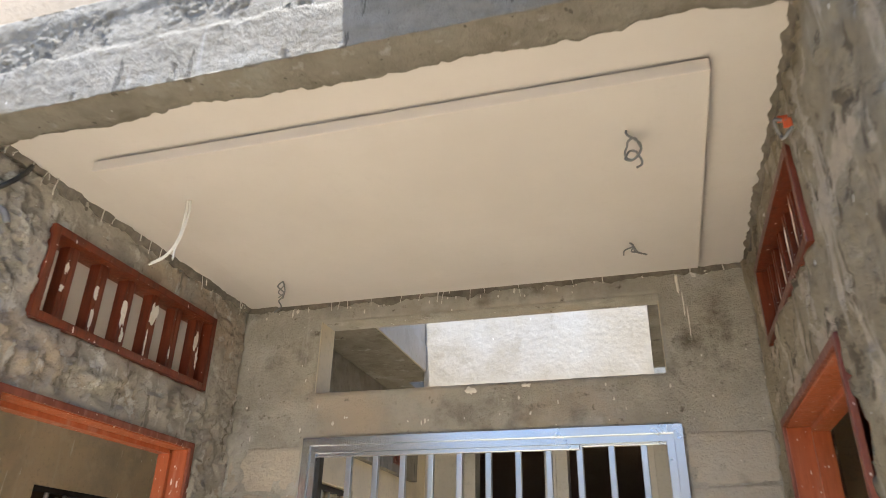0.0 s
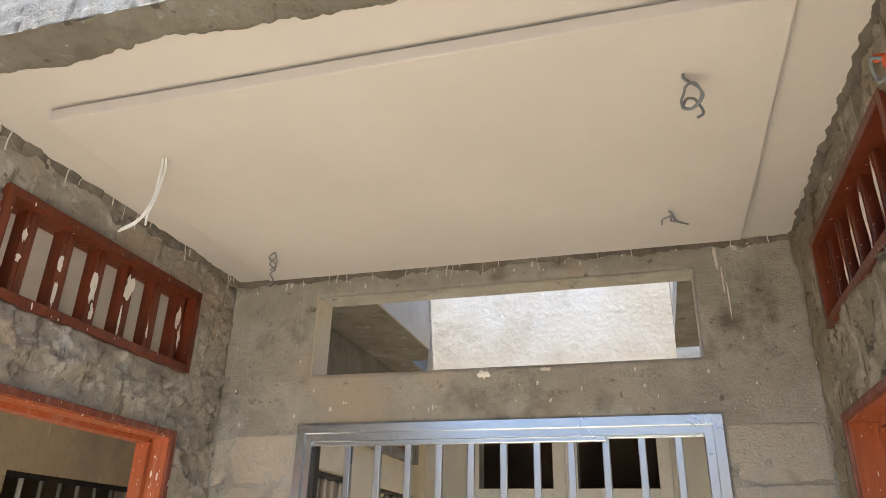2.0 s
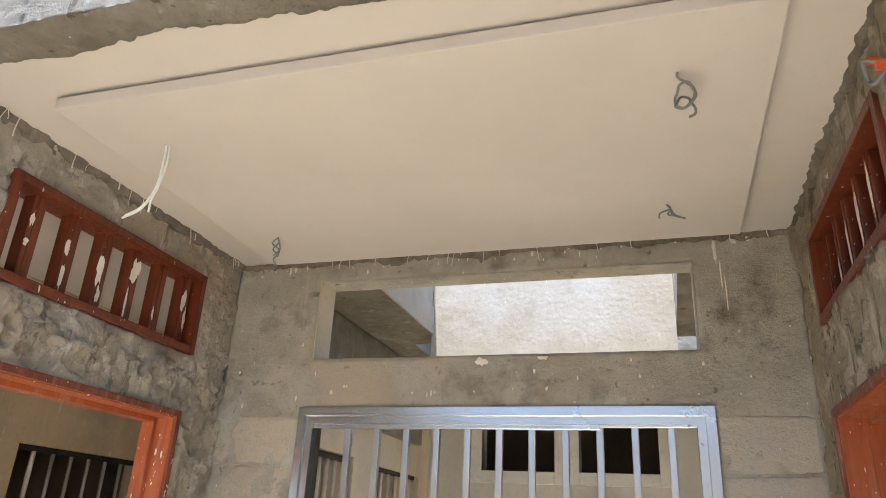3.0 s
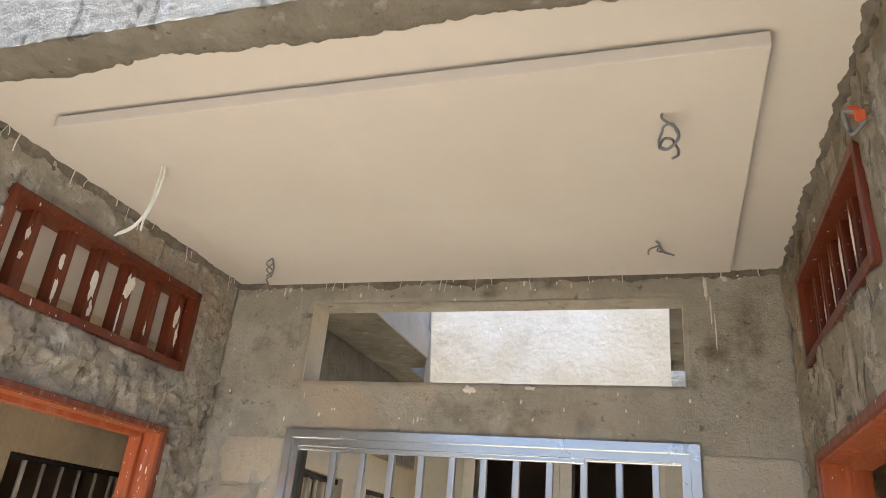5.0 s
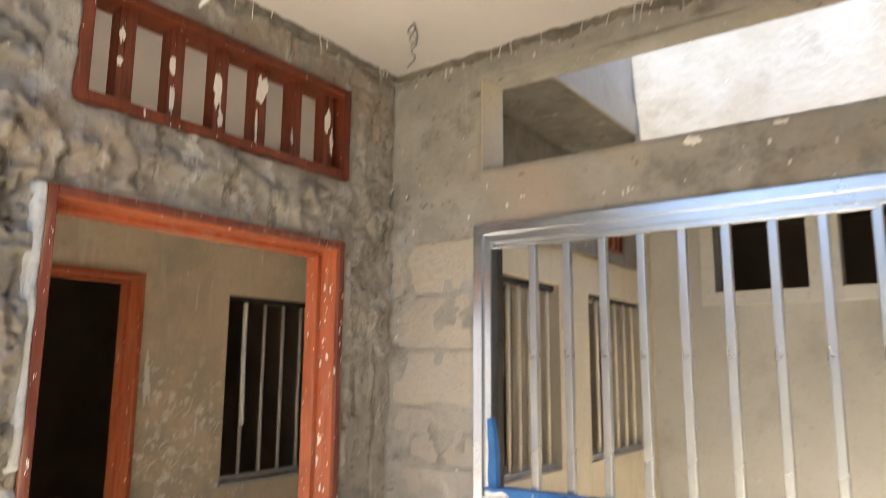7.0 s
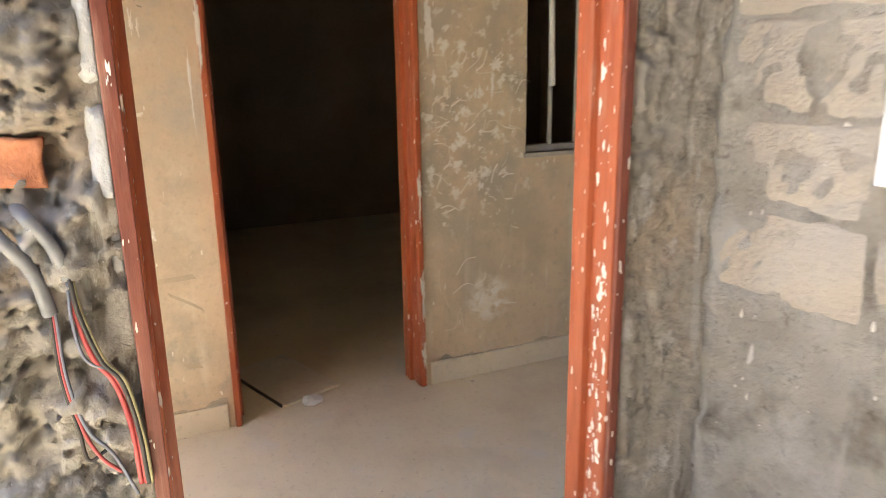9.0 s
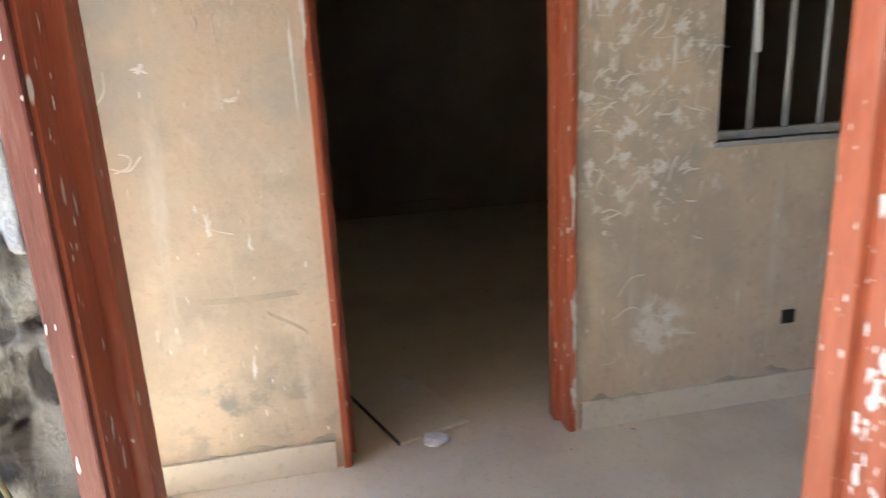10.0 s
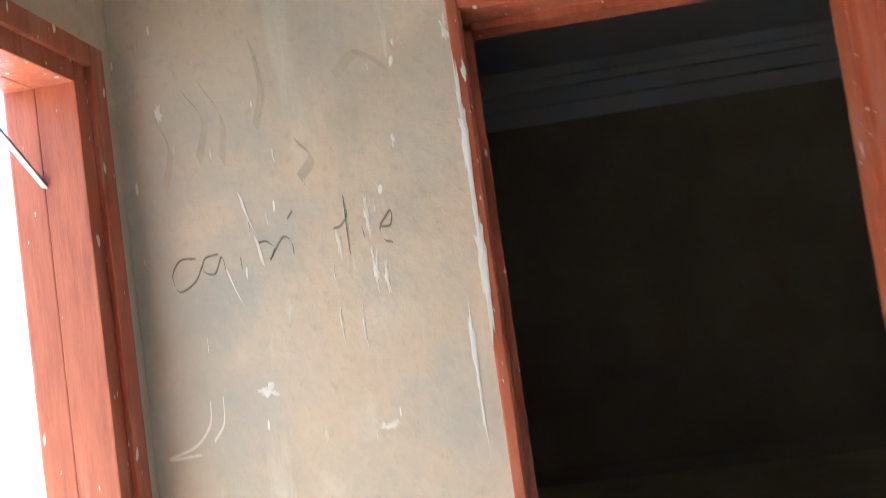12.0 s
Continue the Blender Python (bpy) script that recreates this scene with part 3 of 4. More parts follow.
# ---- wooden frames ----
def door_frame(label, axis, at, depth, u0, u1, top, face, side, mat, group="red door frames", full=0.62, face_mat=None):
    """A frame that lines an opening: two jambs and a head, each with a stepped moulding on the side named by side."""
    t = thing("door_frame", label, "door frame", group)

    def piece(name, a, b, c, d, grooves):
        body = None
        for rows in ([(at, at - side * depth, a, b, c, d), grooves[1]], [grooves[0]]):
            bm = bmesh.new()
            for w0, w1, p, q, r, s in rows:
                w0, w1 = min(w0, w1), max(w0, w1)
                if axis == "x":
                    box(bm, w0, w1, p, q, r, s, bevel=0.003)
                else:
                    box(bm, p, q, w0, w1, r, s, bevel=0.003)
            if body is None:
                body = part(name, bm, mat, t)
            else:
                part("moulding", bm, face_mat or mat, body, "dusty maroon moulding" if face_mat else "")

    f = face
    o = 0.012 * side
    mid = at - side * depth * 0.55
    piece("jamb", u0, u0 + f * full, 0, top, [(at + o, at - side * 0.02, u0, u0 + f * 0.52, 0, top), (mid, at - side * depth * 0.98, u0 + 0.004, u0 + f, 0, top - f * 0.9)])
    piece("jamb", u1 - f * full, u1, 0, top, [(at + o, at - side * 0.02, u1 - f * 0.52, u1, 0, top), (mid, at - side * depth * 0.98, u1 - f, u1 - 0.004, 0, top - f * 0.9)])
    piece("head", u0 + f * full, u1 - f * full, top - f * full, top, [(at + o, at - side * 0.02, u0 + f * 0.52, u1 - f * 0.52, top - f * 0.52, top), (mid, at - side * depth * 0.98, u0 + f, u1 - f, top - f, top - 0.004)])
    return t


entry_frame = door_frame("red-brown varnished wooden door frame spattered with white paint", "x", LX + 0.006, 0.14, DOOR[0], DOOR[1], DOOR[3], 0.05, 1, M_WOOD, face_mat=M_WOOD_DUSTY)
door_frame("red-brown varnished wooden frame of the other room's door", "x", RX - 0.006, 0.14, RDOOR[0], RDOOR[1], RDOOR[3], 0.05, -1, M_WOOD, face_mat=M_WOOD_DUSTY)
door_frame("red-brown wooden frame of the unlit room's door", "x", IX + 0.004, 0.145, IDOOR[0], IDOOR[1], IDOOR[3], 0.046, 1, M_WOOD)
door_frame("sunlit red-brown wooden frame of the yard door", "y", SY + 0.004, 0.15, SDOOR[0], SDOOR[1], SDOOR[3], 0.09, 1, M_WOOD, full=0.985)


def vent_panel(label, x, side, y0, y1, z0, z1, slats):
    t = thing("vent_panel", label, "vent", "slatted vents over the doors")
    a, b = sorted((x + side * 0.012, x - side * 0.11))
    f = 0.032
    part("stile", boxes((a, b, y0, y0 + f, z0, z1), bevel=0.003), M_WOOD_PLAIN, t)
    part("stile", boxes((a, b, y1 - f, y1, z0, z1), bevel=0.003), M_WOOD_PLAIN, t)
    part("rail", boxes((a, b, y0 + f, y1 - f, z1 - f, z1), bevel=0.003), M_WOOD_PLAIN, t)
    part("rail", boxes((a, b, y0 + f, y1 - f, z0, z0 + f), bevel=0.003), M_WOOD_PLAIN, t)
    pitch = (y1 - y0 - 2 * f) / slats
    c, d = sorted((x - side * 0.03, x - side * 0.08))
    me = None
    for k in range(slats):
        y = y0 + f + pitch * (k + 0.72)
        if me is None:
            bm = boxes((c, d, -0.026, 0.026, z0 + f, z1 - f), bevel=0.004)
            box(bm, c - 0.004, d + 0.004, -0.009, 0.009, z0 + f, z1 - f)
            me = mesh_of("slat", bm, M_WOOD_PLAIN)
        s = new("slat", me)
        s.location.y = y
        s.parent = t
    return t


def slat_splash(vent, x, y, z, w, h, seed):
    bm = bmesh.new()
    n = 18
    c = bm.verts.new((x, y, z))
    ring = []
    for k in range(n):
        a = 2 * math.pi * k / n
        r = 0.75 + 0.5 * noise.noise(Vector((math.cos(a) * 2, math.sin(a) * 2, seed)))
        ring.append(bm.verts.new((x - 0.0012 * (1 if x < 0 else -1), y + math.cos(a) * r * w / 2, z + math.sin(a) * r * h / 2)))
    for k in range(n):
        bm.faces.new((c, ring[k], ring[(k + 1) % n]))
    part("paint_splash", bm, M_PAINT, vent, smooth=True)


vent_left = vent_panel("red-brown wooden vent with upright slats splashed with white", LX, 1, *VENT, 6)
vent_right = vent_panel("red-brown wooden vent with upright slats smeared with white", RX, -1, *RVENT, 6)


for k, (i, dy, z, w, h) in enumerate(((0, -0.018, 2.60, 0.02, 0.05), (0, -0.02, 2.52, 0.016, 0.03), (1, -0.016, 2.56, 0.024, 0.06), (1, -0.012, 2.46, 0.016, 0.10), (2, -0.014, 2.54, 0.03, 0.14), (2, 0.0, 2.45, 0.02, 0.06),
                                     (3, -0.004, 2.60, 0.04, 0.11), (3, 0.018, 2.62, 0.018, 0.06), (3, -0.018, 2.46, 0.012, 0.12), (4, -0.02, 2.47, 0.012, 0.06), (5, -0.01, 2.58, 0.03, 0.10), (5, 0.014, 2.50, 0.02, 0.10))):
    w, h = w * 1.35, h * 1.2
    slat_splash(vent_left, LX - 0.0245, VENT[0] + 0.032 + (VENT[1] - VENT[0] - 0.064) / 6 * (i + 0.72) + dy, z, w, h, k * 2.3)
for k, (i, z, w, h) in enumerate(((1, 2.60, 0.03, 0.20), (2, 2.58, 0.035, 0.24), (3, 2.55, 0.03, 0.20), (4, 2.52, 0.025, 0.12), (2, 2.47, 0.02, 0.06))):
    slat_splash(vent_right, RX + 0.0245, RVENT[0] + 0.032 + (RVENT[1] - RVENT[0] - 0.064) / 6 * (i + 0.72), z, w, h, k * 5.3)


# ---- barred windows ----
def barred_window(label, x, y0, y1, z0, z1, bars, bar, mat, group):
    t = thing("window_grille", label, "window bars", group)
    part("rail", boxes((x - 0.02, x + 0.02, y0, y1, z0, z0 + 0.03), bevel=0.003), M_BAR, t)
    part("rail", boxes((x - 0.02, x + 0.02, y0, y1, z1 - 0.03, z1), bevel=0.003), M_BLACK, t)
    for y in bars:
        bm = bmesh.new()
        tube(bm, [(x, y, z0 + 0.02), (x, y, (z0 + z1) / 2), (x, y, z1 - 0.02)], bar, 8, 2)
        part("bar", bm, mat, t, smooth=True)
    return t


inner_grille = barred_window("grey steel bars in the unlit room's window", IX - 0.05, IWIN[0], IWIN[1], IWIN[2], IWIN[3], [3.737 + 0.143 * k for k in range(6)], 0.0115, M_BAR, "round bar grilles")
bm = bmesh.new()
tube(bm, [(IX - 0.05, 3.737, 2.03), (IX - 0.05, 3.737, 1.7), (IX - 0.045, 3.743, 1.33)], 0.0145, 10, 6)
part("sleeve", bm, M_CABLE, inner_grille, "white plastic sleeve", True)
part("sill", boxes((IX - 0.1, IX + 0.012, IWIN[0] - 0.01, IWIN[1], IWIN[2] - 0.02, IWIN[2]), bevel=0.003), M_BAR, inner_grille)
for y0, y1 in (PWIN[0][:2], PWIN[1][:2]):
    n = 6
    barred_window("cream painted bars in the patio wall", PX - 0.05, y0, y1, 1.15, 2.095, [y0 + (y1 - y0) * (k + 0.5) / n for k in range(n)], 0.012, M_SKIRT, "patio window bars")
patio_vent = thing("vent_panel", "small dark red-brown wooden vent in a concrete band", "vent")
part("panel", boxes((PX + 0.046, PX + 0.056, 5.02, 5.26, 2.36, 2.60), bevel=0.002), M_WOOD_PLAIN, patio_vent)
for y in (5.06, 5.14, 5.22):
    part("slat", boxes((PX + 0.05, PX + 0.068, y - 0.022, y + 0.022, 2.375, 2.585), bevel=0.003), M_WOOD_PLAIN, patio_vent)
for x0, x1, z0, z1 in BW:
    f = thing("window_frame", "white painted frame around a dark opening", "window frame", "white window frames")
    for r in ((x0 - 0.09, x0, z0 - 0.09, z1 + 0.09), (x1, x1 + 0.09, z0 - 0.09, z1 + 0.09), (x0, x1, z0 - 0.09, z0), (x0, x1, z1, z1 + 0.09)):
        part("band", boxes((r[0], r[1], PY - 0.015, PY + 0.06, r[2], r[3]), bevel=0.003), M_WHITE, f)

# large bright grille of the porch window
grille = thing("window_grille", "bright aluminium window frame with square upright bars", "window grille")
wx0, wx1, wz0, wz1 = WIN
F = 0.066


def mitred(x0, x1, z0, z1, along):
    """A frame rail with mitred ends and two stepped lips."""
    bm = bmesh.new()
    lay = [(FY - 0.016, 0.0), (FY - 0.016, F * 0.52), (FY - 0.004, F * 0.56), (FY - 0.004, F), (FY + 0.06, F), (FY + 0.06, 0.0)]
    ends = []
    for k in (0, 1):
        ring = []
        for y, w in lay:
            if along == "top":
                ring.append(bm.verts.new(((x0 + w) if k == 0 else (x1 - w), y, z1 - w)))
            elif along == "bottom":
                ring.append(bm.verts.new(((x0 + w) if k == 0 else (x1 - w), y, z0 + w)))
            elif along == "left":
                ring.append(bm.verts.new((x0 + w, y, (z0 + w) if k == 0 else (z1 - w))))
            else:
                ring.append(bm.verts.new((x1 - w, y, (z0 + w) if k == 0 else (z1 - w))))
        ends.append(ring)
    m = len(lay)
    for i in range(m):
        bm.faces.new((ends[0][i], ends[0][(i + 1) % m], ends[1][(i + 1) % m], ends[1][i]))
    bm.faces.new(ends[0])
    bm.faces.new(ends[1][::-1])
    return bm


for side in ("top", "bottom", "left", "right"):
    part("frame_rail", mitred(wx0, wx1, wz0, wz1, side), M_STEEL, grille)
part("track", boxes((wx0 + F, -0.30, FY + 0.006, FY + 0.035, wz1 - F - 0.020, wz1 - F), bevel=0.003), M_STEEL, grille)
part("track", boxes((-0.296, wx1 - F, FY + 0.014, FY + 0.035, wz1 - F - 0.009, wz1 - F), bevel=0.002), M_STEEL, grille)
part("cover_strip", boxes((-0.72, wx1 - 0.05, FY - 0.0205, FY - 0.0165, wz1 - 0.036, wz1 - 0.006), bevel=0.001), M_STEEL, grille, "brighter clip-on strip")
part("gasket", boxes((wx0 + F, wx0 + F + 0.014, FY + 0.02, FY + 0.06, wz0 + F, wz1 - F)), M_BLACK, grille, "black strip beside the left rail")
bar_mesh = mesh_of("bar", boxes((-0.0135, 0.0135, FY + 0.02, FY + 0.047, wz0 + F * 0.9, wz1 - F * 0.9), bevel=0.003), M_STEEL)
for k in range(11):
    b = new("bar", bar_mesh)
    b.location.x = -1.36 + 0.1321 * k
    b.parent = grille


def film_strip(pts_lo, pts_hi, y):
    bm = bmesh.new()
    a = [bm.verts.new((p[0], y, p[1])) for p in pts_lo]
    b = [bm.verts.new((p[0], y, p[1])) for p in pts_hi]
    c = [bm.verts.new((p[0], y + 0.03, p[1] + 0.001)) for p in pts_hi]
    for i in range(len(a) - 1):
        bm.faces.new((a[i], a[i + 1], b[i + 1], b[i]))
        bm.faces.new((b[i], b[i + 1], c[i + 1], c[i]))
    return bm


def torn(x, seed):
    return fractal(x, 0.3, 7, seed, 5)


for x0, x1, lo, hi in ((0.045, 0.13, 0.050, 0.066), (0.12, 0.62, 0.030, 0.070), (0.60, 1.02, 0.046, 0.072), (1.05, 1.62, 0.056, 0.071)):
    xs = [wx0 + x0 + 0.01 * i for i in range(int((x1 - x0) / 0.01) + 1)]
    fade = [smooth(0.0, 0.05, x - xs[0]) * smooth(0.0, 0.08, xs[-1] - x) for x in xs]
    part("film", film_strip([(x, wz0 + hi - (hi - lo + 0.016 * torn(x, 1.1)) * (0.25 + 0.75 * k)) for x, k in zip(xs, fade)], [(x, wz0 + hi + 0.004 * torn(x, 5.2)) for x in xs], FY - 0.019), M_FILM, grille, "torn blue protective film")
zs = [wz0 + 0.07 + 0.01 * i for i in range(24)]
part("film", film_strip([(wx0 + 0.056 + 0.008 * torn(z, 2.7), z) for z in zs], [(wx0 + 0.0875 - 0.022 * (i / 24) ** 3 + 0.004 * torn(z, 8.1), z) for i, z in enumerate(zs)], FY - 0.0065), M_FILM, grille, "torn blue protective film")

# ---- hanging cables on the ceiling ----
def cable(label, strands, r=0.0036, colour=M_CABLE):
    t = thing("hanging_cable", label, "cable", "ceiling light cables")
    for s in strands:
        bm = bmesh.new()
        tube(bm, s, r, 7, 8)
        part("strand", bm, colour, t, smooth=True)
    return t


def shifted(o, pts):
    return [(o[0] + p[0], o[1] + p[1], o[2] + p[2]) for p in pts]


A = (-1.54, 2.063, PANEL + 0.004)
cable("long white twin cable hanging from the ceiling", [shifted(A, [(0, 0, 0), (0.002, 0, -0.06), (-0.004, 0.0, -0.15), (-0.04, 0.0, -0.215), (-0.10, 0.0, -0.245)]),
      shifted(A, [(0.008, 0.004, 0), (0.014, 0.004, -0.06), (0.004, 0.0, -0.15), (-0.012, 0.0, -0.20), (-0.012, 0.0, -0.24)]),
      shifted(A, [(-0.004, 0.004, 0), (0.0, 0.006, -0.07), (-0.006, 0.004, -0.16), (-0.05, 0.004, -0.225), (-0.11, 0.002, -0.25)])])
B = (-1.564, 2.828, PANEL + 0.004)
cable("small dark knot of cable ends on the ceiling", [shifted(B, [(0, 0, 0), (0.018, -0.01, -0.03), (-0.012, 0.0, -0.055), (0.012, 0.0, -0.08), (-0.004, 0, -0.10), (0.012, 0, -0.13), (-0.02, 0, -0.155)]),
      shifted(B, [(0.01, 0, 0), (-0.014, -0.008, -0.03), (0.016, 0.0, -0.06), (-0.008, 0.0, -0.085)]), shifted(B, [(0, 0.008, 0), (0.02, 0.0, -0.05), (0.014, 0, -0.09)])], 0.0032, M_CONDUIT)
C = (0.03, 2.03, PANEL + 0.004)
loop = [(0.022 * math.cos(a) * (1 + 0.2 * math.sin(3 * a)) + 0.012, 0.025 * math.sin(0.7 * a), -0.055 - 0.035 * math.sin(a) - 0.004 * a) for a in [0.6 * k for k in range(24)]]
cable("grey cable coiled into loops below the ceiling", [shifted(C, [(0, 0, 0), (0.0, 0, -0.02)] + loop)], 0.0036, M_CONDUIT)
D = (-0.006, 2.812, PANEL + 0.004)
cable("frayed cable ends on the ceiling", [shifted(D, [(0, 0, 0), (0.015, 0, -0.02), (s * 0.02, 0.01 * s, -0.04), (s * 0.035 + 0.01, 0, -0.045 - 0.012 * abs(s))]) for s in (-1.0, 0.3, 1.0, 1.5)], 0.0032, M_CONDUIT)

clip = thing("cable_clip", "orange plastic clip with grey wire high on the wall", "clip")
part("tab", boxes((RX - 0.03, RX - 0.006, 1.945, 1.954, 2.695, 2.725), bevel=0.004), M_ORANGE, clip)
part("tab", boxes((RX - 0.035, RX - 0.006, 1.976, 1.986, 2.735, 2.755), bevel=0.004), M_ORANGE, clip)
bm = bmesh.new()
tube(bm, [(RX - 0.02, 1.948, 2.715), (RX - 0.045, 1.968, 2.735), (RX - 0.03, 2.003, 2.705), (RX - 0.03, 1.968, 2.675), (RX - 0.008, 1.948, 2.695)], 0.005, 7)
part("wire", bm, M_CONDUIT, clip, smooth=True)

stub = thing("cable_stub", "black cable stub with a grey plug in broken mortar", "cable")
bm = bmesh.new()
tube(bm, [(LX - 0.01, 1.665, 2.70), (LX + 0.03, 1.69, 2.735), (LX + 0.035, 1.735, 2.80), (LX + 0.02, 1.765, 2.85)], 0.009, 9)
part("sheath", bm, M_BLACK, stub, smooth=True)
bm = bmesh.new()
tube(bm, [(LX - 0.012, 1.70, 2.66), (LX + 0.022, 1.715, 2.645), (LX + 0.03, 1.732, 2.61)], 0.012, 10, 6)
part("plug", bm, M_CONDUIT, stub, smooth=True)

# ---- conduits and wires in the broken wall beside the entry ----
def conduit(label, pts):
    bm = bmesh.new()
    tube(bm, pts, 0.011, 12, 10, ribs=0.16)
    return solid("conduit", bm, M_CONDUIT, label, "conduit", "wall conduits", True)


conduit("grey corrugated conduit coming out of the broken wall", [(LX - 0.02, 1.740, 1.215), (LX + 0.022, 1.755, 1.205), (LX + 0.028, 1.785, 1.160), (LX + 0.022, 1.802, 1.098)])
conduit("grey corrugated conduit bent against rough mortar", [(LX - 0.02, 1.695, 1.195), (LX + 0.024, 1.712, 1.180), (LX + 0.028, 1.752, 1.120), (LX + 0.02, 1.768, 1.040)])
bundle = thing("wire_bundle", "red, blue and yellow wires hanging out of a conduit", "wires", "loose wires")
for k, (m, dx, dy) in enumerate(((M_RED, 0, 0), (M_RED, 0.006, 0.004), (M_RED, 0.004, -0.005), (M_BLACK, 0.01, 0.007), (M_YELLOW, 0.008, 0.012))):
    bm = bmesh.new()
    tube(bm, [(LX + 0.022 + dx, 1.802 + dy * 0.3, 1.100), (LX + 0.024 + dx, 1.806 + dy * 0.5, 1.040), (LX + 0.026 + dx, 1.825 + dy, 0.965 - k * 0.004), (LX + 0.024 + dx, 1.852 + dy, 0.905), (LX + 0.022 + dx, 1.868 + dy, 0.840 - 0.01 * k), (LX + 0.022 + dx, 1.873 + dy, 0.700)], 0.0046, 7)
    part("wire", bm, m, bundle, smooth=True)
bm = bmesh.new()
tube(bm, [(LX + 0.03, 1.800, 1.095), (LX + 0.034, 1.798, 1.030), (LX + 0.034, 1.808, 0.960), (LX + 0.03, 1.840, 0.932), (LX + 0.026, 1.862, 0.920)], 0.003, 7)
part("wire", bm, M_BLUE, bundle, smooth=True)
bundle = thing("wire_bundle", "black, red and blue wires below the second conduit", "wires", "loose wires")
for k, m in enumerate((M_BLACK, M_RED, M_BLUE)):
    bm = bmesh.new()
    tube(bm, [(LX + 0.022, 1.768 + 0.003 * k, 1.045), (LX + 0.028, 1.768 + 0.004 * k, 0.930), (LX + 0.03, 1.782 + 0.006 * k, 0.830), (LX + 0.03, 1.790 + 0.02 * k, 0.770), (LX + 0.025, 1.820 + 0.02 * k, 0.780 - 0.05 * k)], 0.0034, 7)
    part("wire", bm, m, bundle, smooth=True)


def broken_brick(y0, y1, z0, z1):
    bm = bmesh.new()
    us = lines(y0, y1, 0.008, [])
    vs = lines(z0, z1, 0.008, [])
    g = [[bm.verts.new((LX - 0.012 + 0.012 * fractal(u, v, 16, 3.9), u + 0.006 * fractal(u, v, 30, 1.1), v + 0.008 * fractal(u, v, 22, 7.1))) for v in vs] for u in us]
    for i in range(len(us) - 1):
        for j in range(len(vs) - 1):
            bm.faces.new((g[i][j], g[i + 1][j], g[i + 1][j + 1], g[i][j + 1]))
    rim = [e for e in bm.edges if len(e.link_faces) == 1]
    r = bmesh.ops.extrude_edge_only(bm, edges=rim)
    for v in r["geom"]:
        if isinstance(v, bmesh.types.BMVert):
            v.co.x = LX - 0.06
    return bm


part("plaster_fillet", rough_sheet(on_x(LX + 0.006, 1), DOOR[0] - 0.030, DOOR[0] - 0.001, 1.02, 2.12, [], 0.006, lambda u, v: 0.008 + 0.006 * fractal(u, v, 9, 4.4, 4) - 0.022 * smooth(DOOR[0] - 0.014, DOOR[0] - 0.024, u + 0.016 * fractal(u * 0.2, v, 7, 5.7, 4)) - 0.03 * smooth(0.0, 0.12, fractal(0.3, v, 4, 8.2, 3) + 0.9 * smooth(1.30, 1.05, v) - 0.5), 0.04),
     M_FILLET, wall_left, "pale plaster strip along the frame", True)
part("brick", broken_brick(1.69, 1.79, 1.25, 1.33), M_BRICK, wall_left, "broken red hollow brick laid bare", True)

# ---- passage: paint, writing, small things ----
def blotch(name, u, v, w, h, seed, mat, parent, x, n=34):
    bm = bmesh.new()
    c = bm.verts.new((x + 0.0028, u, v))
    ring = []
    for k in range(n):
        a = 2 * math.pi * k / n
        r = 0.62 + 0.45 * noise.noise(Vector((math.cos(a) * 1.6, math.sin(a) * 1.6, seed))) + 0.55 * noise.noise(Vector((math.cos(a) * 4.5, math.sin(a) * 4.5, seed + 9)))
        ring.append(bm.verts.new((x + 0.001, u + math.cos(a) * r * w / 2, v + math.sin(a) * r * h / 2)))
    for k in range(n):
        bm.faces.new((c, ring[k], ring[(k + 1) % n]))
    return part(name, bm, mat, parent, smooth=True)


for k, (u, v, w, h, m) in enumerate(((1.737, 1.375, 0.062, 0.032, M_PAINT), (3.423, 1.43, 0.085, 0.10, M_PAINT), (3.408, 1.345, 0.022, 0.16, M_PAINT), (3.385, 0.36, 0.10, 0.12, M_THIN),
                                     (3.36, 0.33, 0.16, 0.05, M_THIN), (1.978, 0.835, 0.018, 0.06, M_PAINT), (1.941, 0.412, 0.026, 0.10, M_PAINT), (1.958, 0.485, 0.014, 0.03, M_PAINT),
                                     (1.92, 1.66, 0.014, 0.13, M_THIN), (1.985, 1.70, 0.016, 0.12, M_THIN), (1.99, 1.585, 0.02, 0.12, M_THIN), (2.01, 1.575, 0.016, 0.10, M_THIN), (1.905, 1.50, 0.01, 0.14, M_THIN), (1.95, 1.47, 0.008, 0.16, M_THIN), (1.568, 1.98, 0.018, 0.06, M_PAINT), (2.06, 1.85, 0.016, 0.05, M_PAINT),
                                     (2.193, 2.06, 0.02, 0.07, M_PAINT), (1.969, 1.277, 0.075, 0.026, M_THIN), (1.86, 0.90, 0.03, 0.10, M_THIN), (1.83, 0.96, 0.022, 0.03, M_PAINT),
                                     (3.115, 1.55, 0.05, 0.26, M_PAINT), (3.13, 1.38, 0.03, 0.12, M_PAINT))):
    blotch("paint_splash", u, v, w, h, k * 3.7, m, wall_inner, IX)
rnd = random.Random(5)
for k in range(64):
    u, v = 3.13 + 0.33 * rnd.random() ** 1.1, 0.75 + 0.75 * rnd.random()
    s = 0.005 + 0.034 * rnd.random() ** 2.5
    blotch("paint_splash", u, v, s, s * rnd.uniform(0.6, 2.2), k * 1.3, M_THIN if rnd.random() < 0.7 else M_PAINT, wall_inner, IX, 22)
